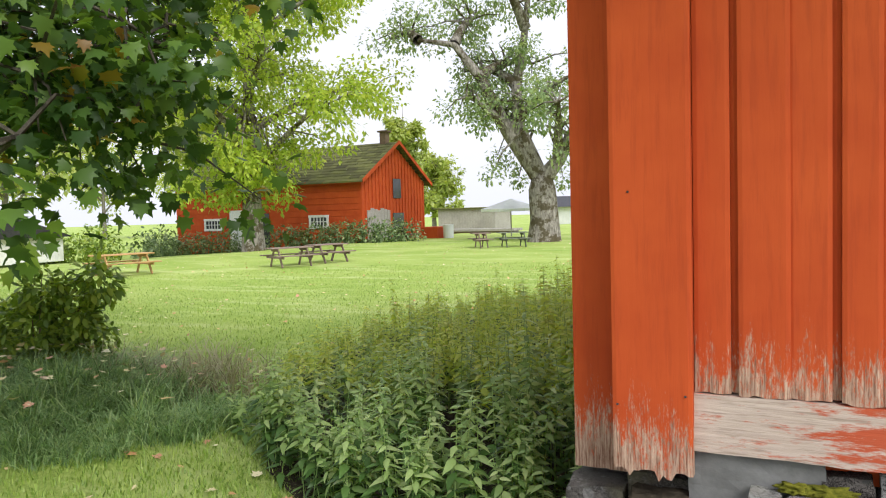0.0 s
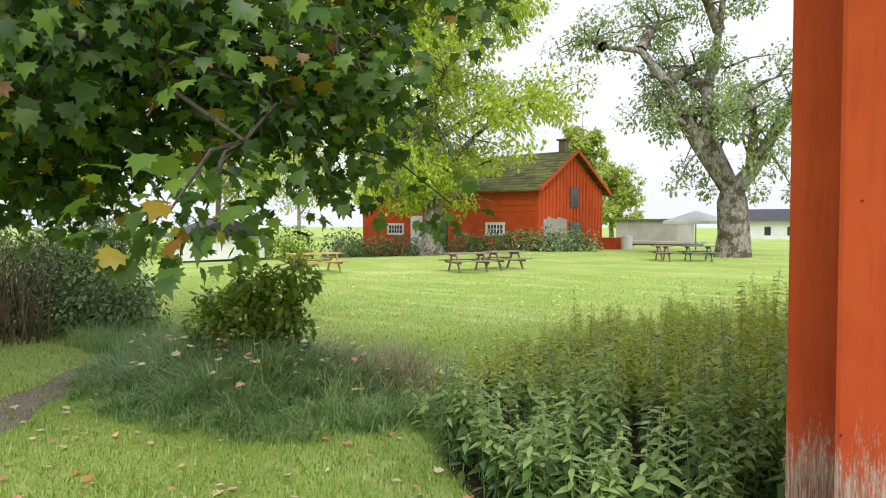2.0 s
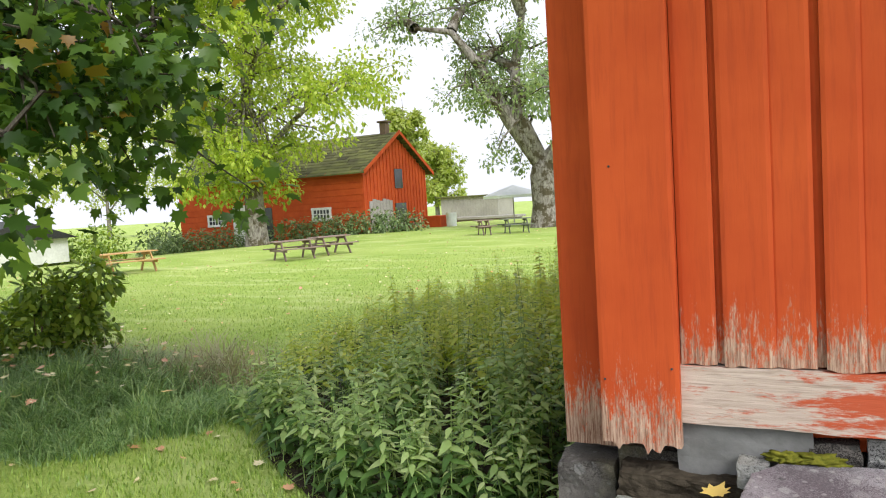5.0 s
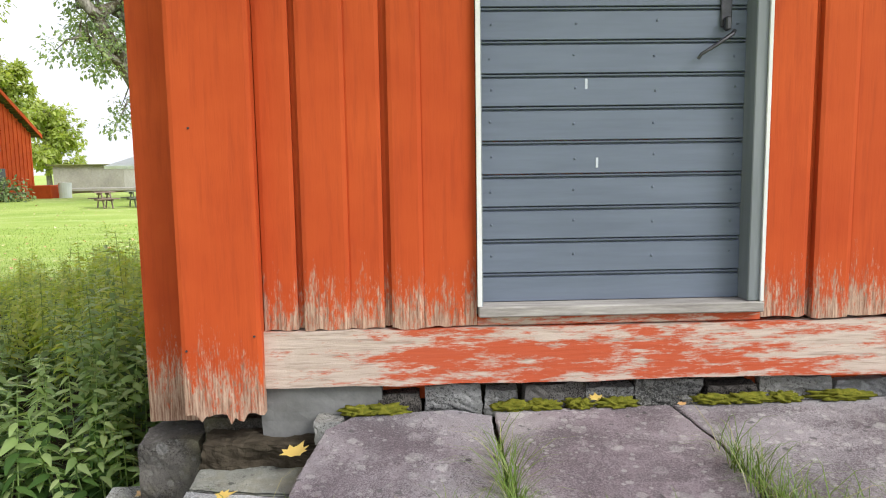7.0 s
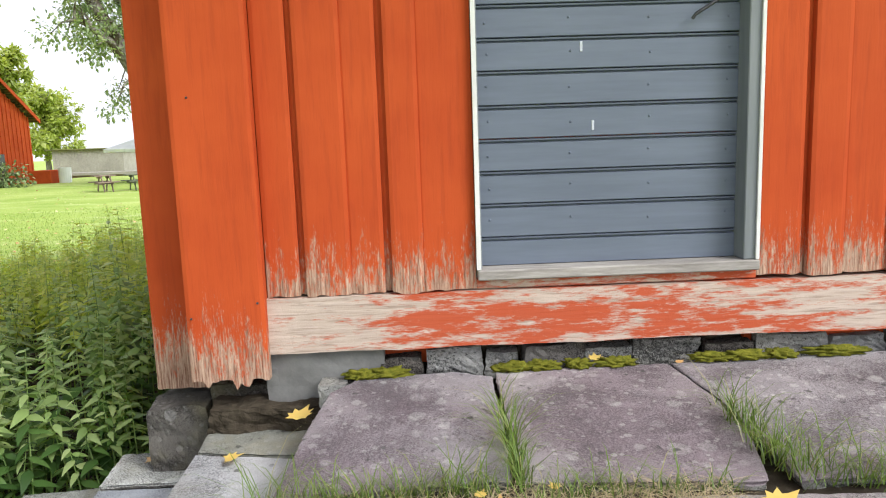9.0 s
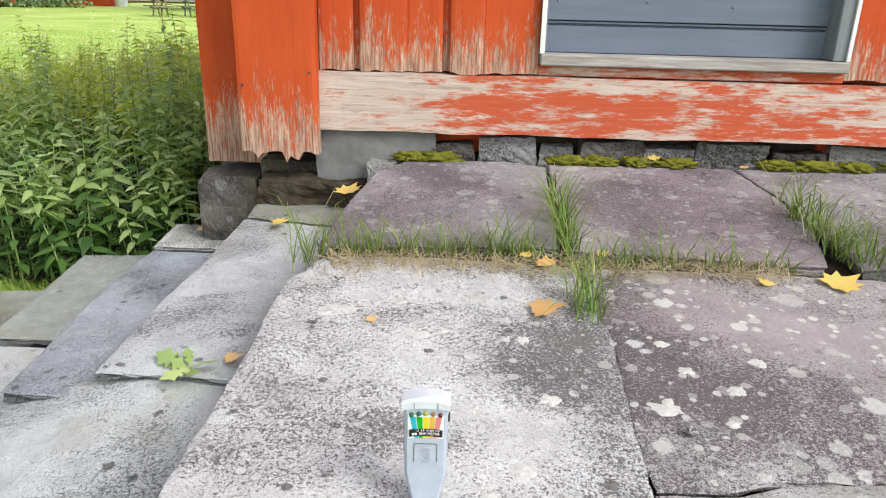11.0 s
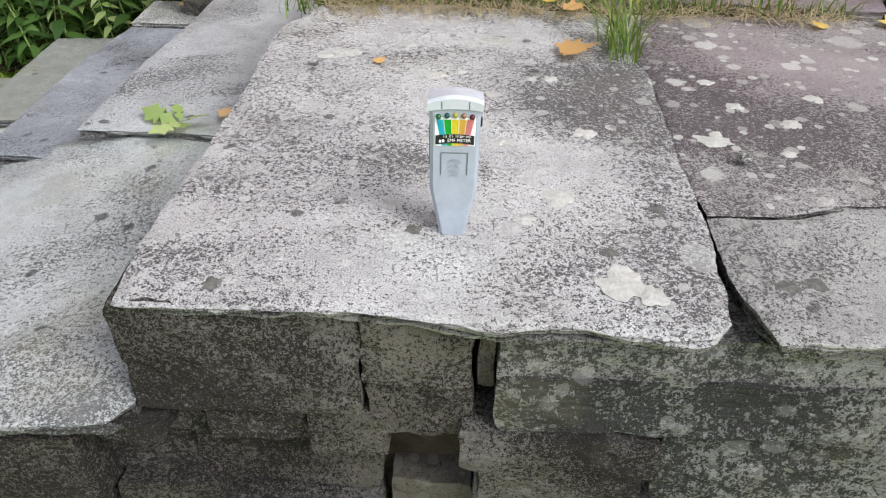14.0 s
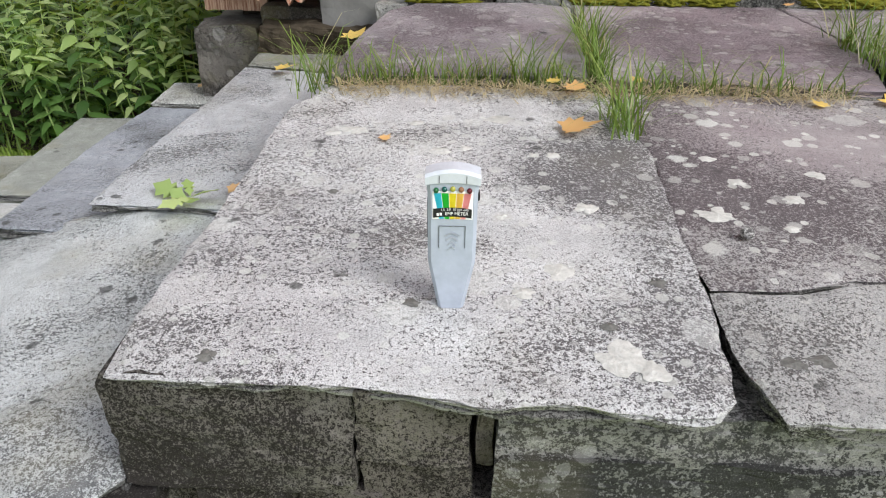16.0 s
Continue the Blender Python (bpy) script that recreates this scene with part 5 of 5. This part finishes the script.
boughs = (((0.1, 0.2, 2.8), (2.4, 1.4, 3.4), (4.6, 2.0, 1.85)), ((0.1, 0.3, 3.0), (2.2, 2.2, 3.0), (4.45, 2.75, 2.05)), ((0.1, 0.2, 3.4), (2.2, 1.9, 3.8), (4.35, 3.1, 2.5)), ((0.1, 0.2, 3.6), (2.2, 2.2, 4.2), (4.5, 3.65, 3.05)),
          ((0.1, 0.2, 3.9), (2.4, 2.4, 4.8), (4.7, 4.2, 3.4)), ((0.1, 0.1, 2.5), (2.0, 1.2, 3.0), (4.0, 1.9, 2.4)), ((0.1, 0.1, 2.3), (1.3, 1.4, 2.6), (2.9, 2.0, 2.0)), ((0.1, 0.2, 3.6), (2.2, 1.6, 3.8), (4.6, 2.6, 2.5)),
          ((0.1, 0.2, 3.2), (2.2, 1.0, 3.4), (4.4, 1.6, 2.6)), ((0.1, 0.1, 2.3), (1.6, 0.8, 2.8), (3.6, 1.1, 2.1)), ((0.1, 0.2, 4.2), (2.6, 2.0, 4.6), (4.9, 3.3, 3.6)), ((0.1, 0.1, 2.5), (1.2, 1.7, 2.7), (2.7, 2.4, 1.95)),
          ((0.1, 0.2, 3.0), (2.2, 1.7, 3.0), (4.3, 2.3, 2.2)), ((0.1, 0.2, 3.0), (1.8, 2.0, 3.2), (3.6, 2.9, 2.3)), ((0.1, 0.2, 3.6), (2.2, 2.4, 4.2), (4.5, 3.45, 3.4)), ((0.1, 0.1, 2.3), (1.5, 1.0, 2.6), (3.1, 1.5, 2.0)), ((0.1, 0.1, 2.3), (1.2, 1.2, 2.2), (2.4, 1.9, 1.7)),
          ((0.1, 0.2, 3.0), (2.10, 1.51, 2.8), (4.21, 2.62, 2.15)), ((0.1, 0.2, 3.0), (2.03, 1.74, 2.7), (4.06, 3.08, 1.98)),
          ((0.1, 0.2, 3.0), (2.11, 1.64, 2.9), (4.22, 2.87, 2.45)), ((0.1, 0.2, 3.0), (2.08, 1.86, 2.9), (4.16, 3.32, 2.65)))
sv, sf = [], []
ps, ss, ds = [], [], []
random.seed(3)
for a_, b_, c_ in boughs:
    a_, b_, c_ = Vector(a_), Vector(b_), Vector(c_)
    pts = [a_ * (1 - k) ** 2 + b_ * 2 * k * (1 - k) + c_ * k * k for k in np.linspace(0, 1, 9)]
    tube(sv, sf, pts, [0.05 - 0.005 * i for i in range(9)], 6)
    for i in range(2, 9):
        for j in range(4 if i > 4 else 3):
            q = pts[i] + Vector((random.gauss(0, 0.30), random.gauss(0, 0.30), random.uniform(-0.45, 0.35)))
            tube(sv, sf, [pts[i], (pts[i] + q) / 2 + Vector((0, 0, 0.1)), q], [0.014, 0.009, 0.004], 4)
            p, s, d = clump(q, 0.36, 33, 0.104, 0.85, 0.1)
            ps.append(p), ss.append(s), ds.append(d + np.array([0, 0, -0.5]))
# the crown overhead, which shades the lawn's near part
for i in range(46):
    az, r = random.uniform(-1.2, 2.2), random.uniform(1.5, 6.0)
    q = Vector((math.cos(az) * r, math.sin(az) * r, random.uniform(5.0, 8.0) - 0.12 * r))
    tube(sv, sf, [(0.2, 0.4, 4.4), (q.x * 0.5, q.y * 0.5, q.z * 0.5 + 2.6), q], [0.06, 0.035, 0.01], 5)
    p, s, d = clump(q, 0.95, 130, 0.17, 0.6, 0.1)
    ps.append(p), ss.append(s), ds.append(d + np.array([0, 0, -0.5]))
mesh_ob("branchwork", sv, sf, M["bark_dark"], maple)
leaves("foliage", M["maple"], np.vstack(ps), np.concatenate(ss), np.vstack(ds), MAPLE, maple, droop=0.2)


def big_tree(name, at, h, spread, trunk, leafmat, label, n_leaf, size, seed, bare=0.25, bark="bark", low=0.35, lean=0.0, limbs=(), hang=0):
    """A tree: tapered trunk, forked limbs, a ragged crown of leaf clumps with gaps."""
    random.seed(seed)
    np.random.seed(seed)
    ob = thing(name, label, "tree", at=at)
    sv, sf = [], []
    fork = h * low
    if limbs:
        tube(sv, sf, [(0, 0, -0.3), (0, 0, 0.1), (0.03, 0, fork * 0.35), (-0.05, 0, fork * 0.8), (-0.05, 0, fork * 1.05)], [trunk * 1.5, trunk * 1.2, trunk, trunk * 0.95, trunk * 0.6], 14)
        for path in limbs:
            k = len(path) - 1
            tube(sv, sf, path, [trunk * (0.62 - 0.5 * i / k) for i in range(k + 1)], 9)
    else:
        tube(sv, sf, [(0, 0, -0.3), (0, 0, 0.1), (0.02, 0, fork * 0.35), (lean * 0.5, 0, fork), (lean, 0.1, h * 0.62), (lean, 0.0, h * 0.9)], [trunk * 1.5, trunk * 1.25, trunk, trunk * 0.85, trunk * 0.32, trunk * 0.05], 12)
    mesh_ob("trunk", sv, sf, M[bark], ob, smooth=True)
    bv, bf, ps, ss, ds = [], [], [], [], []
    for i in range(13):
        az = i * 2.4 + random.uniform(-0.3, 0.3)
        z0 = fork * 0.9 + (h * 0.80 - fork * 0.9) * (i / 13)
        ln = spread * random.uniform(0.7, 1.05) * (1.0 - 0.35 * i / 13)
        rise = random.uniform(0.15, 0.75) * ln
        p0 = Vector((lean * 0.6, 0, z0))
        p2 = Vector((math.cos(az) * ln, math.sin(az) * ln, z0 + rise))
        p1 = (p0 + p2) / 2 + Vector((0, 0, 0.18 * ln + random.uniform(-0.3, 0.5)))
        if limbs:
            path = limbs[i % len(limbs)]
            p0 = Vector(path[1 + (i // len(limbs)) % (len(path) - 1)])
            p2 = p0 + Vector((math.cos(az) * ln * 0.7, math.sin(az) * ln * 0.7, rise * 0.8))
            p1 = (p0 + p2) / 2 + Vector((0, 0, 0.2 * ln))
        pts = [p0 * (1 - k) ** 2 + p1 * 2 * k * (1 - k) + p2 * k * k for k in np.linspace(0, 1, 7)]
        tube(bv, bf, pts, [trunk * 0.42 * (1 - 0.85 * k) for k in np.linspace(0, 1, 7)], 7)
        for j in range(2, 7):
            for m in range(3):
                q = pts[j] + Vector((random.gauss(0, 1), random.gauss(0, 1), random.uniform(-0.9, 1.2))) * spread * 0.17
                tube(bv, bf, [pts[j], (pts[j] + q) / 2 + Vector((0, 0, 0.15)), q], [trunk * 0.1, trunk * 0.06, trunk * 0.02], 4)
                if random.random() > bare:
                    p, s, d = clump(q, spread * random.uniform(0.13, 0.2), n_leaf, size, 0.75, 0.15)
                    ps.append(p), ss.append(s), ds.append(d)
    for i in range(hang):
        az, r = random.uniform(0, 6.283), spread * random.uniform(0.12, 0.58)
        q = Vector((math.cos(az) * r, math.sin(az) * r, fork * random.uniform(0.72, 1.35)))
        tube(bv, bf, [(q.x * 0.35, q.y * 0.35, fork * 1.7), (q.x * 0.8, q.y * 0.8, q.z + 0.9), q], [trunk * 0.13, trunk * 0.07, trunk * 0.02], 4)
        p, s, d = clump(q, spread * random.uniform(0.10, 0.16), n_leaf, size, 0.9, 0.15)
        ps.append(p), ss.append(s), ds.append(d)
    mesh_ob("branchwork", bv, bf, M[bark], ob, smooth=True)
    leaves("crown", leafmat, np.vstack(ps), np.concatenate(ss), np.vstack(ds), SIMPLE, ob)
    return ob


big_tree("ash_tree", (-20.0, 23.3, -0.6), 14.5, 5.6, 0.42, M["ash_leaf"], "tall yellow-green ash tree before the barn", 165, 0.20, 21, 0.05, bark="bark_patchy", low=0.23, hang=32)
OLD = [[(-0.05, 0, 2.6), (-1.3, -0.4, 4.6), (-2.4, -0.8, 7.0), (-3.4, -1.1, 8.4), (-4.9, -1.5, 8.7)],
       [(-0.1, 0, 2.7), (-0.9, -0.3, 4.8), (-1.0, -0.2, 6.6), (-0.7, 0.2, 9.0), (-0.4, 0.3, 12.0)],
       [(0.05, 0, 2.7), (0.6, 0.2, 3.4), (1.3, 0.5, 4.8), (2.4, 0.8, 7.0), (3.4, 1.0, 9.4)]]
big_tree("ash_tree", (-9.1, 28.66, -0.45), 14.0, 4.6, 0.60, M["ash_leaf_grey"], "old pale-barked tree with sparse crown by the tables", 120, 0.17, 34, 0.30, bark="bark_patchy", low=0.2, lean=0.2, limbs=OLD, hang=8)
for i, (tx, ty, th, sp) in enumerate(((-27.5, 50, 11.5, 2.0), (-40, 42, 12, 5), (-50, 32, 13, 6), (-14, 75, 6, 3), (-60, 12, 14, 7), (-45, 18, 9, 4), (-33, 66, 9, 3), (-2, 70, 8, 4), (-75, 60, 15, 8))):
    big_tree("distant_tree", (tx, ty, -1.0), th, sp, 0.25, M["far_leaf"], "light green tree in the distance", 42, 0.42, 60 + i, 0.15, low=0.22)
# low bushes in front of the barn
for i, (bx, by) in enumerate(((-28.5, 26.4), (-26.8, 26.6), (-24.9, 26.8), (-17.0, 27.6), (-18.4, 27.4), (-19.8, 27.3), (-21.4, 27.2), (-16.2, 28.6))):
    shrub("low_bush", (bx, by, float(ground_z(bx, by)) - 0.05), [(-0.7, 0, 0.4, 0.62), (0.1, 0.1, 0.5, 0.66), (0.8, 0, 0.38, 0.6)], M["hedge"], 0.16, SIMPLE, "low dark green bush by the barn wall", "bush", 60, False)

random.seed(77)
for i in range(11):
    bx, by = -31.5 - 1.9 * i + random.uniform(-0.6, 0.6), 28.5 - 2.0 * i + random.uniform(-1, 1)
    big = random.uniform(0.8, 1.5)
    shrub("garden_bush", (bx, by, float(ground_z(bx, by)) - 0.1), [(-0.9 * big, 0, 0.6 * big, 0.9 * big), (0.2, 0.2, 0.95 * big, 0.95 * big), (1.0 * big, -0.1, 0.55 * big, 0.85 * big)], M["shrub"] if i % 3 else M["hedge"], 0.24, SIMPLE, "rounded garden bush at the lawn's far edge", "bush", 26, False)

# ---- the red barn ----
BX0, BX1, BY0, BY1, BE, BA = -30.0, -18.1, 28.75, 35.2, 2.62, 4.45
barn = thing("barn", "red wooden barn with mossy roof and white windows", "barn", at=(0, 0, 0))
bm = bmesh.new()
box(bm, BX0, BX1, BY0, BY1, -1.6, BE, 0)
ym = (BY0 + BY1) / 2
for x in (BX0, BX1 - 0.1):
    v = [bm.verts.new(p) for p in ((x, BY0, BE), (x, BY1, BE), (x, ym, BA), (x + 0.1, BY0, BE), (x + 0.1, BY1, BE), (x + 0.1, ym, BA))]
    for f in ((0, 1, 2), (5, 4, 3), (0, 3, 4, 1), (1, 4, 5, 2), (2, 5, 3, 0)):
        bm.faces.new([v[k] for k in f])
part("wall", bm, M["red"], barn)
for sgn, y0 in ((1, BY0 - 0.35), (-1, BY1 + 0.35)):
    bm = bmesh.new()
    zl = BE - 0.12
    for k in range(14):
        f0, f1 = k / 14, (k + 1) / 14 + 0.03
        ya, yb = y0 + (ym - y0) * f0, y0 + (ym - y0) * min(1, f1)
        za, zb = zl + (BA + 0.16 - zl) * f0, zl + (BA + 0.16 - zl) * min(1, f1)
        x = BX0 - 0.3
        while x < BX1 + 0.3:
            w = random.uniform(0.35, 0.7)
            x1 = min(x + w, BX1 + 0.35)
            e = random.uniform(0.03, 0.06)
            v = [bm.verts.new(p) for p in ((x, ya, za + e), (x1 - 0.01, ya, za + e), (x1 - 0.01, yb, zb + 0.01), (x, yb, zb + 0.01), (x, ya, za - 0.02), (x1 - 0.01, ya, za - 0.02))]
            bm.faces.new(v[:4])
            bm.faces.new((v[4], v[5], v[1], v[0]))
            x = x1
    tagged(part("roof", bm, M["roof_moss"], barn, "mossy shingled roof slope"), kind="stuff")
for y0, sgn in ((BY0 - 0.35, 1), (BY1 + 0.35, -1)):
    bm = bmesh.new()
    for x in (BX1 + 0.32,):
        z0 = BE - 0.2
        v = [bm.verts.new(p) for p in ((x, y0, z0), (x, ym, BA + 0.06), (x, ym, BA + 0.24), (x, y0, z0 + 0.2), (x + 0.04, y0, z0), (x + 0.04, ym, BA + 0.06), (x + 0.04, ym, BA + 0.24), (x + 0.04, y0, z0 + 0.2))]
        for f in ((0, 1, 2, 3), (7, 6, 5, 4), (0, 4, 5, 1), (2, 6, 7, 3), (0, 3, 7, 4)):
            bm.faces.new([v[k] for k in f])
    part("verge_board", bm, M["red"], barn)
# upright boards of the gable, level boards of the long wall
y = BY0
while y < BY1 - 0.1:
    zt = BE + (BA - BE) * (1 - abs(y - ym) / (ym - BY0))
    boxes("batten", M["red"], barn, (BX1, BX1 + 0.035, y, y + 0.09, -0.9, zt), bevel=0)
    y += 0.33
for z in np.arange(-0.9, BE - 0.1, 0.30):
    boxes("board", M["red"], barn, (BX0, BX1 - 0.02, BY0 - 0.03, BY0 - 0.001, z, z + 0.285), bevel=0.008)


def barn_window(x0, x1, z0, z1):
    w = new("window_1")
    w.parent = barn
    y = BY0 - 0.03
    boxes("window_frame", M["white_trim"], w, (x0, x1, y - 0.05, y, z0, z0 + 0.12), (x0, x1, y - 0.05, y, z1 - 0.12, z1), (x0 + 0.02, x0 + 0.14, y - 0.048, y, z0, z1), (x1 - 0.14, x1 - 0.02, y - 0.048, y, z0, z1), bevel=0.006)
    boxes("muntin", M["white_trim"], w, *[(x0 + (x1 - x0) * k / 5 - 0.018, x0 + (x1 - x0) * k / 5 + 0.018, y - 0.04, y, z0 + 0.1, z1 - 0.1) for k in (1.35, 2.1, 2.9, 3.65)], (x0 + 0.1, x1 - 0.1, y - 0.041, y, (z0 + z1) / 2 - 0.018, (z0 + z1) / 2 + 0.018), bevel=0)
    boxes("pane", M["dark_glass"], w, (x0 + 0.1, x1 - 0.1, y - 0.012, y - 0.002, z0 + 0.1, z1 - 0.1), bevel=0)


barn_window(-21.15, -19.95, 0.33, 0.99)
barn_window(-28.0, -26.7, 0.30, 0.95)
boxes("white_door", M["white_trim"], barn, (-26.2, -25.35, BY0 - 0.08, BY0 - 0.03, -0.75, 1.35), bevel=0.01, label="white painted plank door")
boxes("dark_doorway", M["dark_glass"], barn, (-24.3, -23.6, BY0 - 0.06, BY0 - 0.03, -0.85, 1.15), bevel=0.01, label="dark open doorway")
for k in range(7):
    boxes("hatch_board", M["grey_wood"], barn, (BX1 + 0.04, BX1 + 0.09, 29.15 + 0.31 * k, 29.44 + 0.31 * k, -0.5 + 0.02 * (k % 3), 1.15 + 0.05 * ((k * 5) % 3)), bevel=0.006, label="silver-grey weathered boards")
boxes("doorway", M["dark_glass"], barn, (BX1 + 0.036, BX1 + 0.06, 31.65, 32.75, -0.6, 1.0), bevel=0, label="dark doorway in the gable")
boxes("loft_hatch", M["dark_glass"], barn, (BX1 + 0.036, BX1 + 0.07, 31.7, 32.5, 1.75, 2.75), bevel=0.01, label="dark loft hatch in the gable")
boxes("chimney", M["twig"], barn, (BX1 - 0.7, BX1 - 0.35, ym - 0.2, ym + 0.2, BA, BA + 0.7), (BX1 - 0.8, BX1 - 0.25, ym - 0.28, ym + 0.28, BA + 0.7, BA + 0.78), bevel=0.01, label="small hooded vent on the ridge")
boxes("lean_to", M["red"], None, (-17.2, -16.2, 32.9, 34.2, -0.7, 0.22), bevel=0.02)
tagged(bpy.data.objects["lean_to"], "low red wooden bin beside the barn", "bin")
bm = bmesh.new()
bmesh.ops.create_cone(bm, cap_ends=True, segments=18, radius1=0.26, radius2=0.28, depth=0.75, matrix=Matrix.Translation((-15.75, 33.3, -0.05)))
tagged(part("barrel", bm, M["canvas"], None), "white plastic barrel beside the barn", "barrel")


# ---- picnic tables ----
def picnic_table(at, rz, ln, mat, label):
    tb = thing("picnic_table", label, "table", "picnic tables on the lawn", at=at, rz=rz)
    for k in range(5):
        y = -0.36 + 0.148 * k
        boxes("top_plank", mat, tb, (-ln / 2, ln / 2, y, y + 0.135, 0.70, 0.74), bevel=0.005)
    for s in (-1, 1):
        for k in range(2):
            y = s * 0.72 + (k - 1) * 0.15
            boxes("seat_plank", mat, tb, (-ln / 2, ln / 2, y, y + 0.14, 0.42, 0.46), bevel=0.005)
    for x in (-ln / 2 + 0.25, ln / 2 - 0.29):
        boxes("cross_beam", mat, tb, (x, x + 0.045, -0.80, 0.80, 0.33, 0.418), (x, x + 0.045, -0.34, 0.34, 0.60, 0.698), bevel=0.005)
        for s in (-1, 1):
            bm = bmesh.new()
            box(bm, -0.022, 0.022, -0.05, 0.05, 0, 0.80, 0.005, Matrix.Translation((x + 0.068, s * 0.56, 0)) @ Matrix.Rotation(s * 0.5, 4, "X"))
            part("leg", bm, mat, tb)
    tb.scale = (0.74, 0.74, 0.74)
    return tb


def on_lawn(x, y):
    return (x, y, float(ground_z(x, y)))


picnic_table(on_lawn(-12.55, 16.2), 62, 1.7, M["table_wood"], "weathered brown picnic table with fixed benches")
picnic_table(on_lawn(-12.25, 17.6), 70, 1.6, M["table_wood"], "weathered brown picnic table with fixed benches")
picnic_table(on_lawn(-15.3, 12.9), 75, 2.0, M["table_pale"], "honey-coloured wooden picnic table with benches")
picnic_table(on_lawn(-9.1, 24.9), 35, 1.5, M["table_green"], "dark mossy picnic table near the old tree")
picnic_table(on_lawn(-10.1, 24.2), 38, 0.9, M["table_wood"], "small dark picnic bench near the old tree")
picnic_table(on_lawn(-16.4, 29.8), 80, 1.3, M["table_wood"], "dark bench table beside the barn gable")

# ---- parasol, hut, jetty of boards, far buildings ----
par = thing("parasol", "large white garden parasol, open", "parasol", at=(-11.45, 31.05, -0.25))
pv, pf = [], []
for k in range(8):
    a = 2 * math.pi * k / 8
    pv.append((1.5 * math.cos(a), 1.5 * math.sin(a), 1.28))
pv += [(0, 0, 1.75), (0, 0, 1.70)] + [(x * 0.99, y * 0.99, z - 0.12) for x, y, z in pv[:8]]
for k in range(8):
    pf += [(k, (k + 1) % 8, 8), ((k + 1) % 8 + 10, k + 10, 9), (k + 10, (k + 1) % 8 + 10, (k + 1) % 8, k)]
mesh_ob("canopy", pv, pf, M["canvas"], par)
sv, sf = [], []
tube(sv, sf, [(0, 0, 0), (0, 0, 1.74)], [0.03, 0.025], 8)
mesh_ob("pole", sv, sf, M["grey_wood"], par)
hut = thing("grey_shed", "long low shed of silver-grey boards", "shed", at=(0, 0, 0))
for k in range(22):
    boxes("board", M["grey_wood"], hut, (-22.6 + 0.2 * k, -22.41 + 0.2 * k, 46.0, 46.05, -0.4, 1.18), bevel=0)
boxes("body", M["grey_wood"], hut, (-22.6, -18.2, 46.06, 49.0, -0.8, 1.1), bevel=0.02)
boxes("roof", M["roof_moss"], hut, (-22.9, -17.9, 45.8, 49.3, 1.19, 1.27), bevel=0.02)
dk = thing("board_stack", "low stack of pale grey planks", "planks", at=(0, 0, 0))
for k in range(5):
    boxes("plank", M["grey_wood"], dk, (-19.2, -14.6, 40.0 + 0.3 * k, 40.26 + 0.3 * k, -0.25, -0.10), bevel=0.01)
boxes("bearer", M["table_wood"], dk, (-19.0, -14.8, 40.1, 41.3, -0.75, -0.255), bevel=0.01)
for i, (x0, x1, y, z0, z1) in enumerate(((-19.5, -11.5, 62, -1.0, 1.2), (-35.0, -33.6, 19.5, -1.0, 0.25))):
    hs = thing("white_house", "white-painted house far beyond the lawn", "house", at=(0, 0, 0))
    boxes("wall", M["white_trim"], hs, (x0, x1, y, y + 5, z0, z1), bevel=0.01)
    bm = bmesh.new()
    v = [bm.verts.new(p) for p in ((x0 - 0.3, y - 0.4, z1), (x1 + 0.3, y - 0.4, z1), (x1 + 0.3, y + 2.5, z1 + 1.0), (x0 - 0.3, y + 2.5, z1 + 1.0), (x0 - 0.3, y + 5.4, z1), (x1 + 0.3, y + 5.4, z1))]
    for f in ((0, 1, 2, 3), (3, 2, 5, 4), (0, 3, 4), (1, 5, 2)):
        bm.faces.new([v[k] for k in f])
    part("roof", bm, M["iron"], hs, "dark roof")
    for k in range(4):
        xx = x0 + 0.5 + k * (x1 - x0 - 1) / 4
        boxes("window", M["dark_glass"], hs, (xx, xx + 0.5, y - 0.02, y - 0.003, z0 + 1.0, z0 + 1.7), bevel=0)
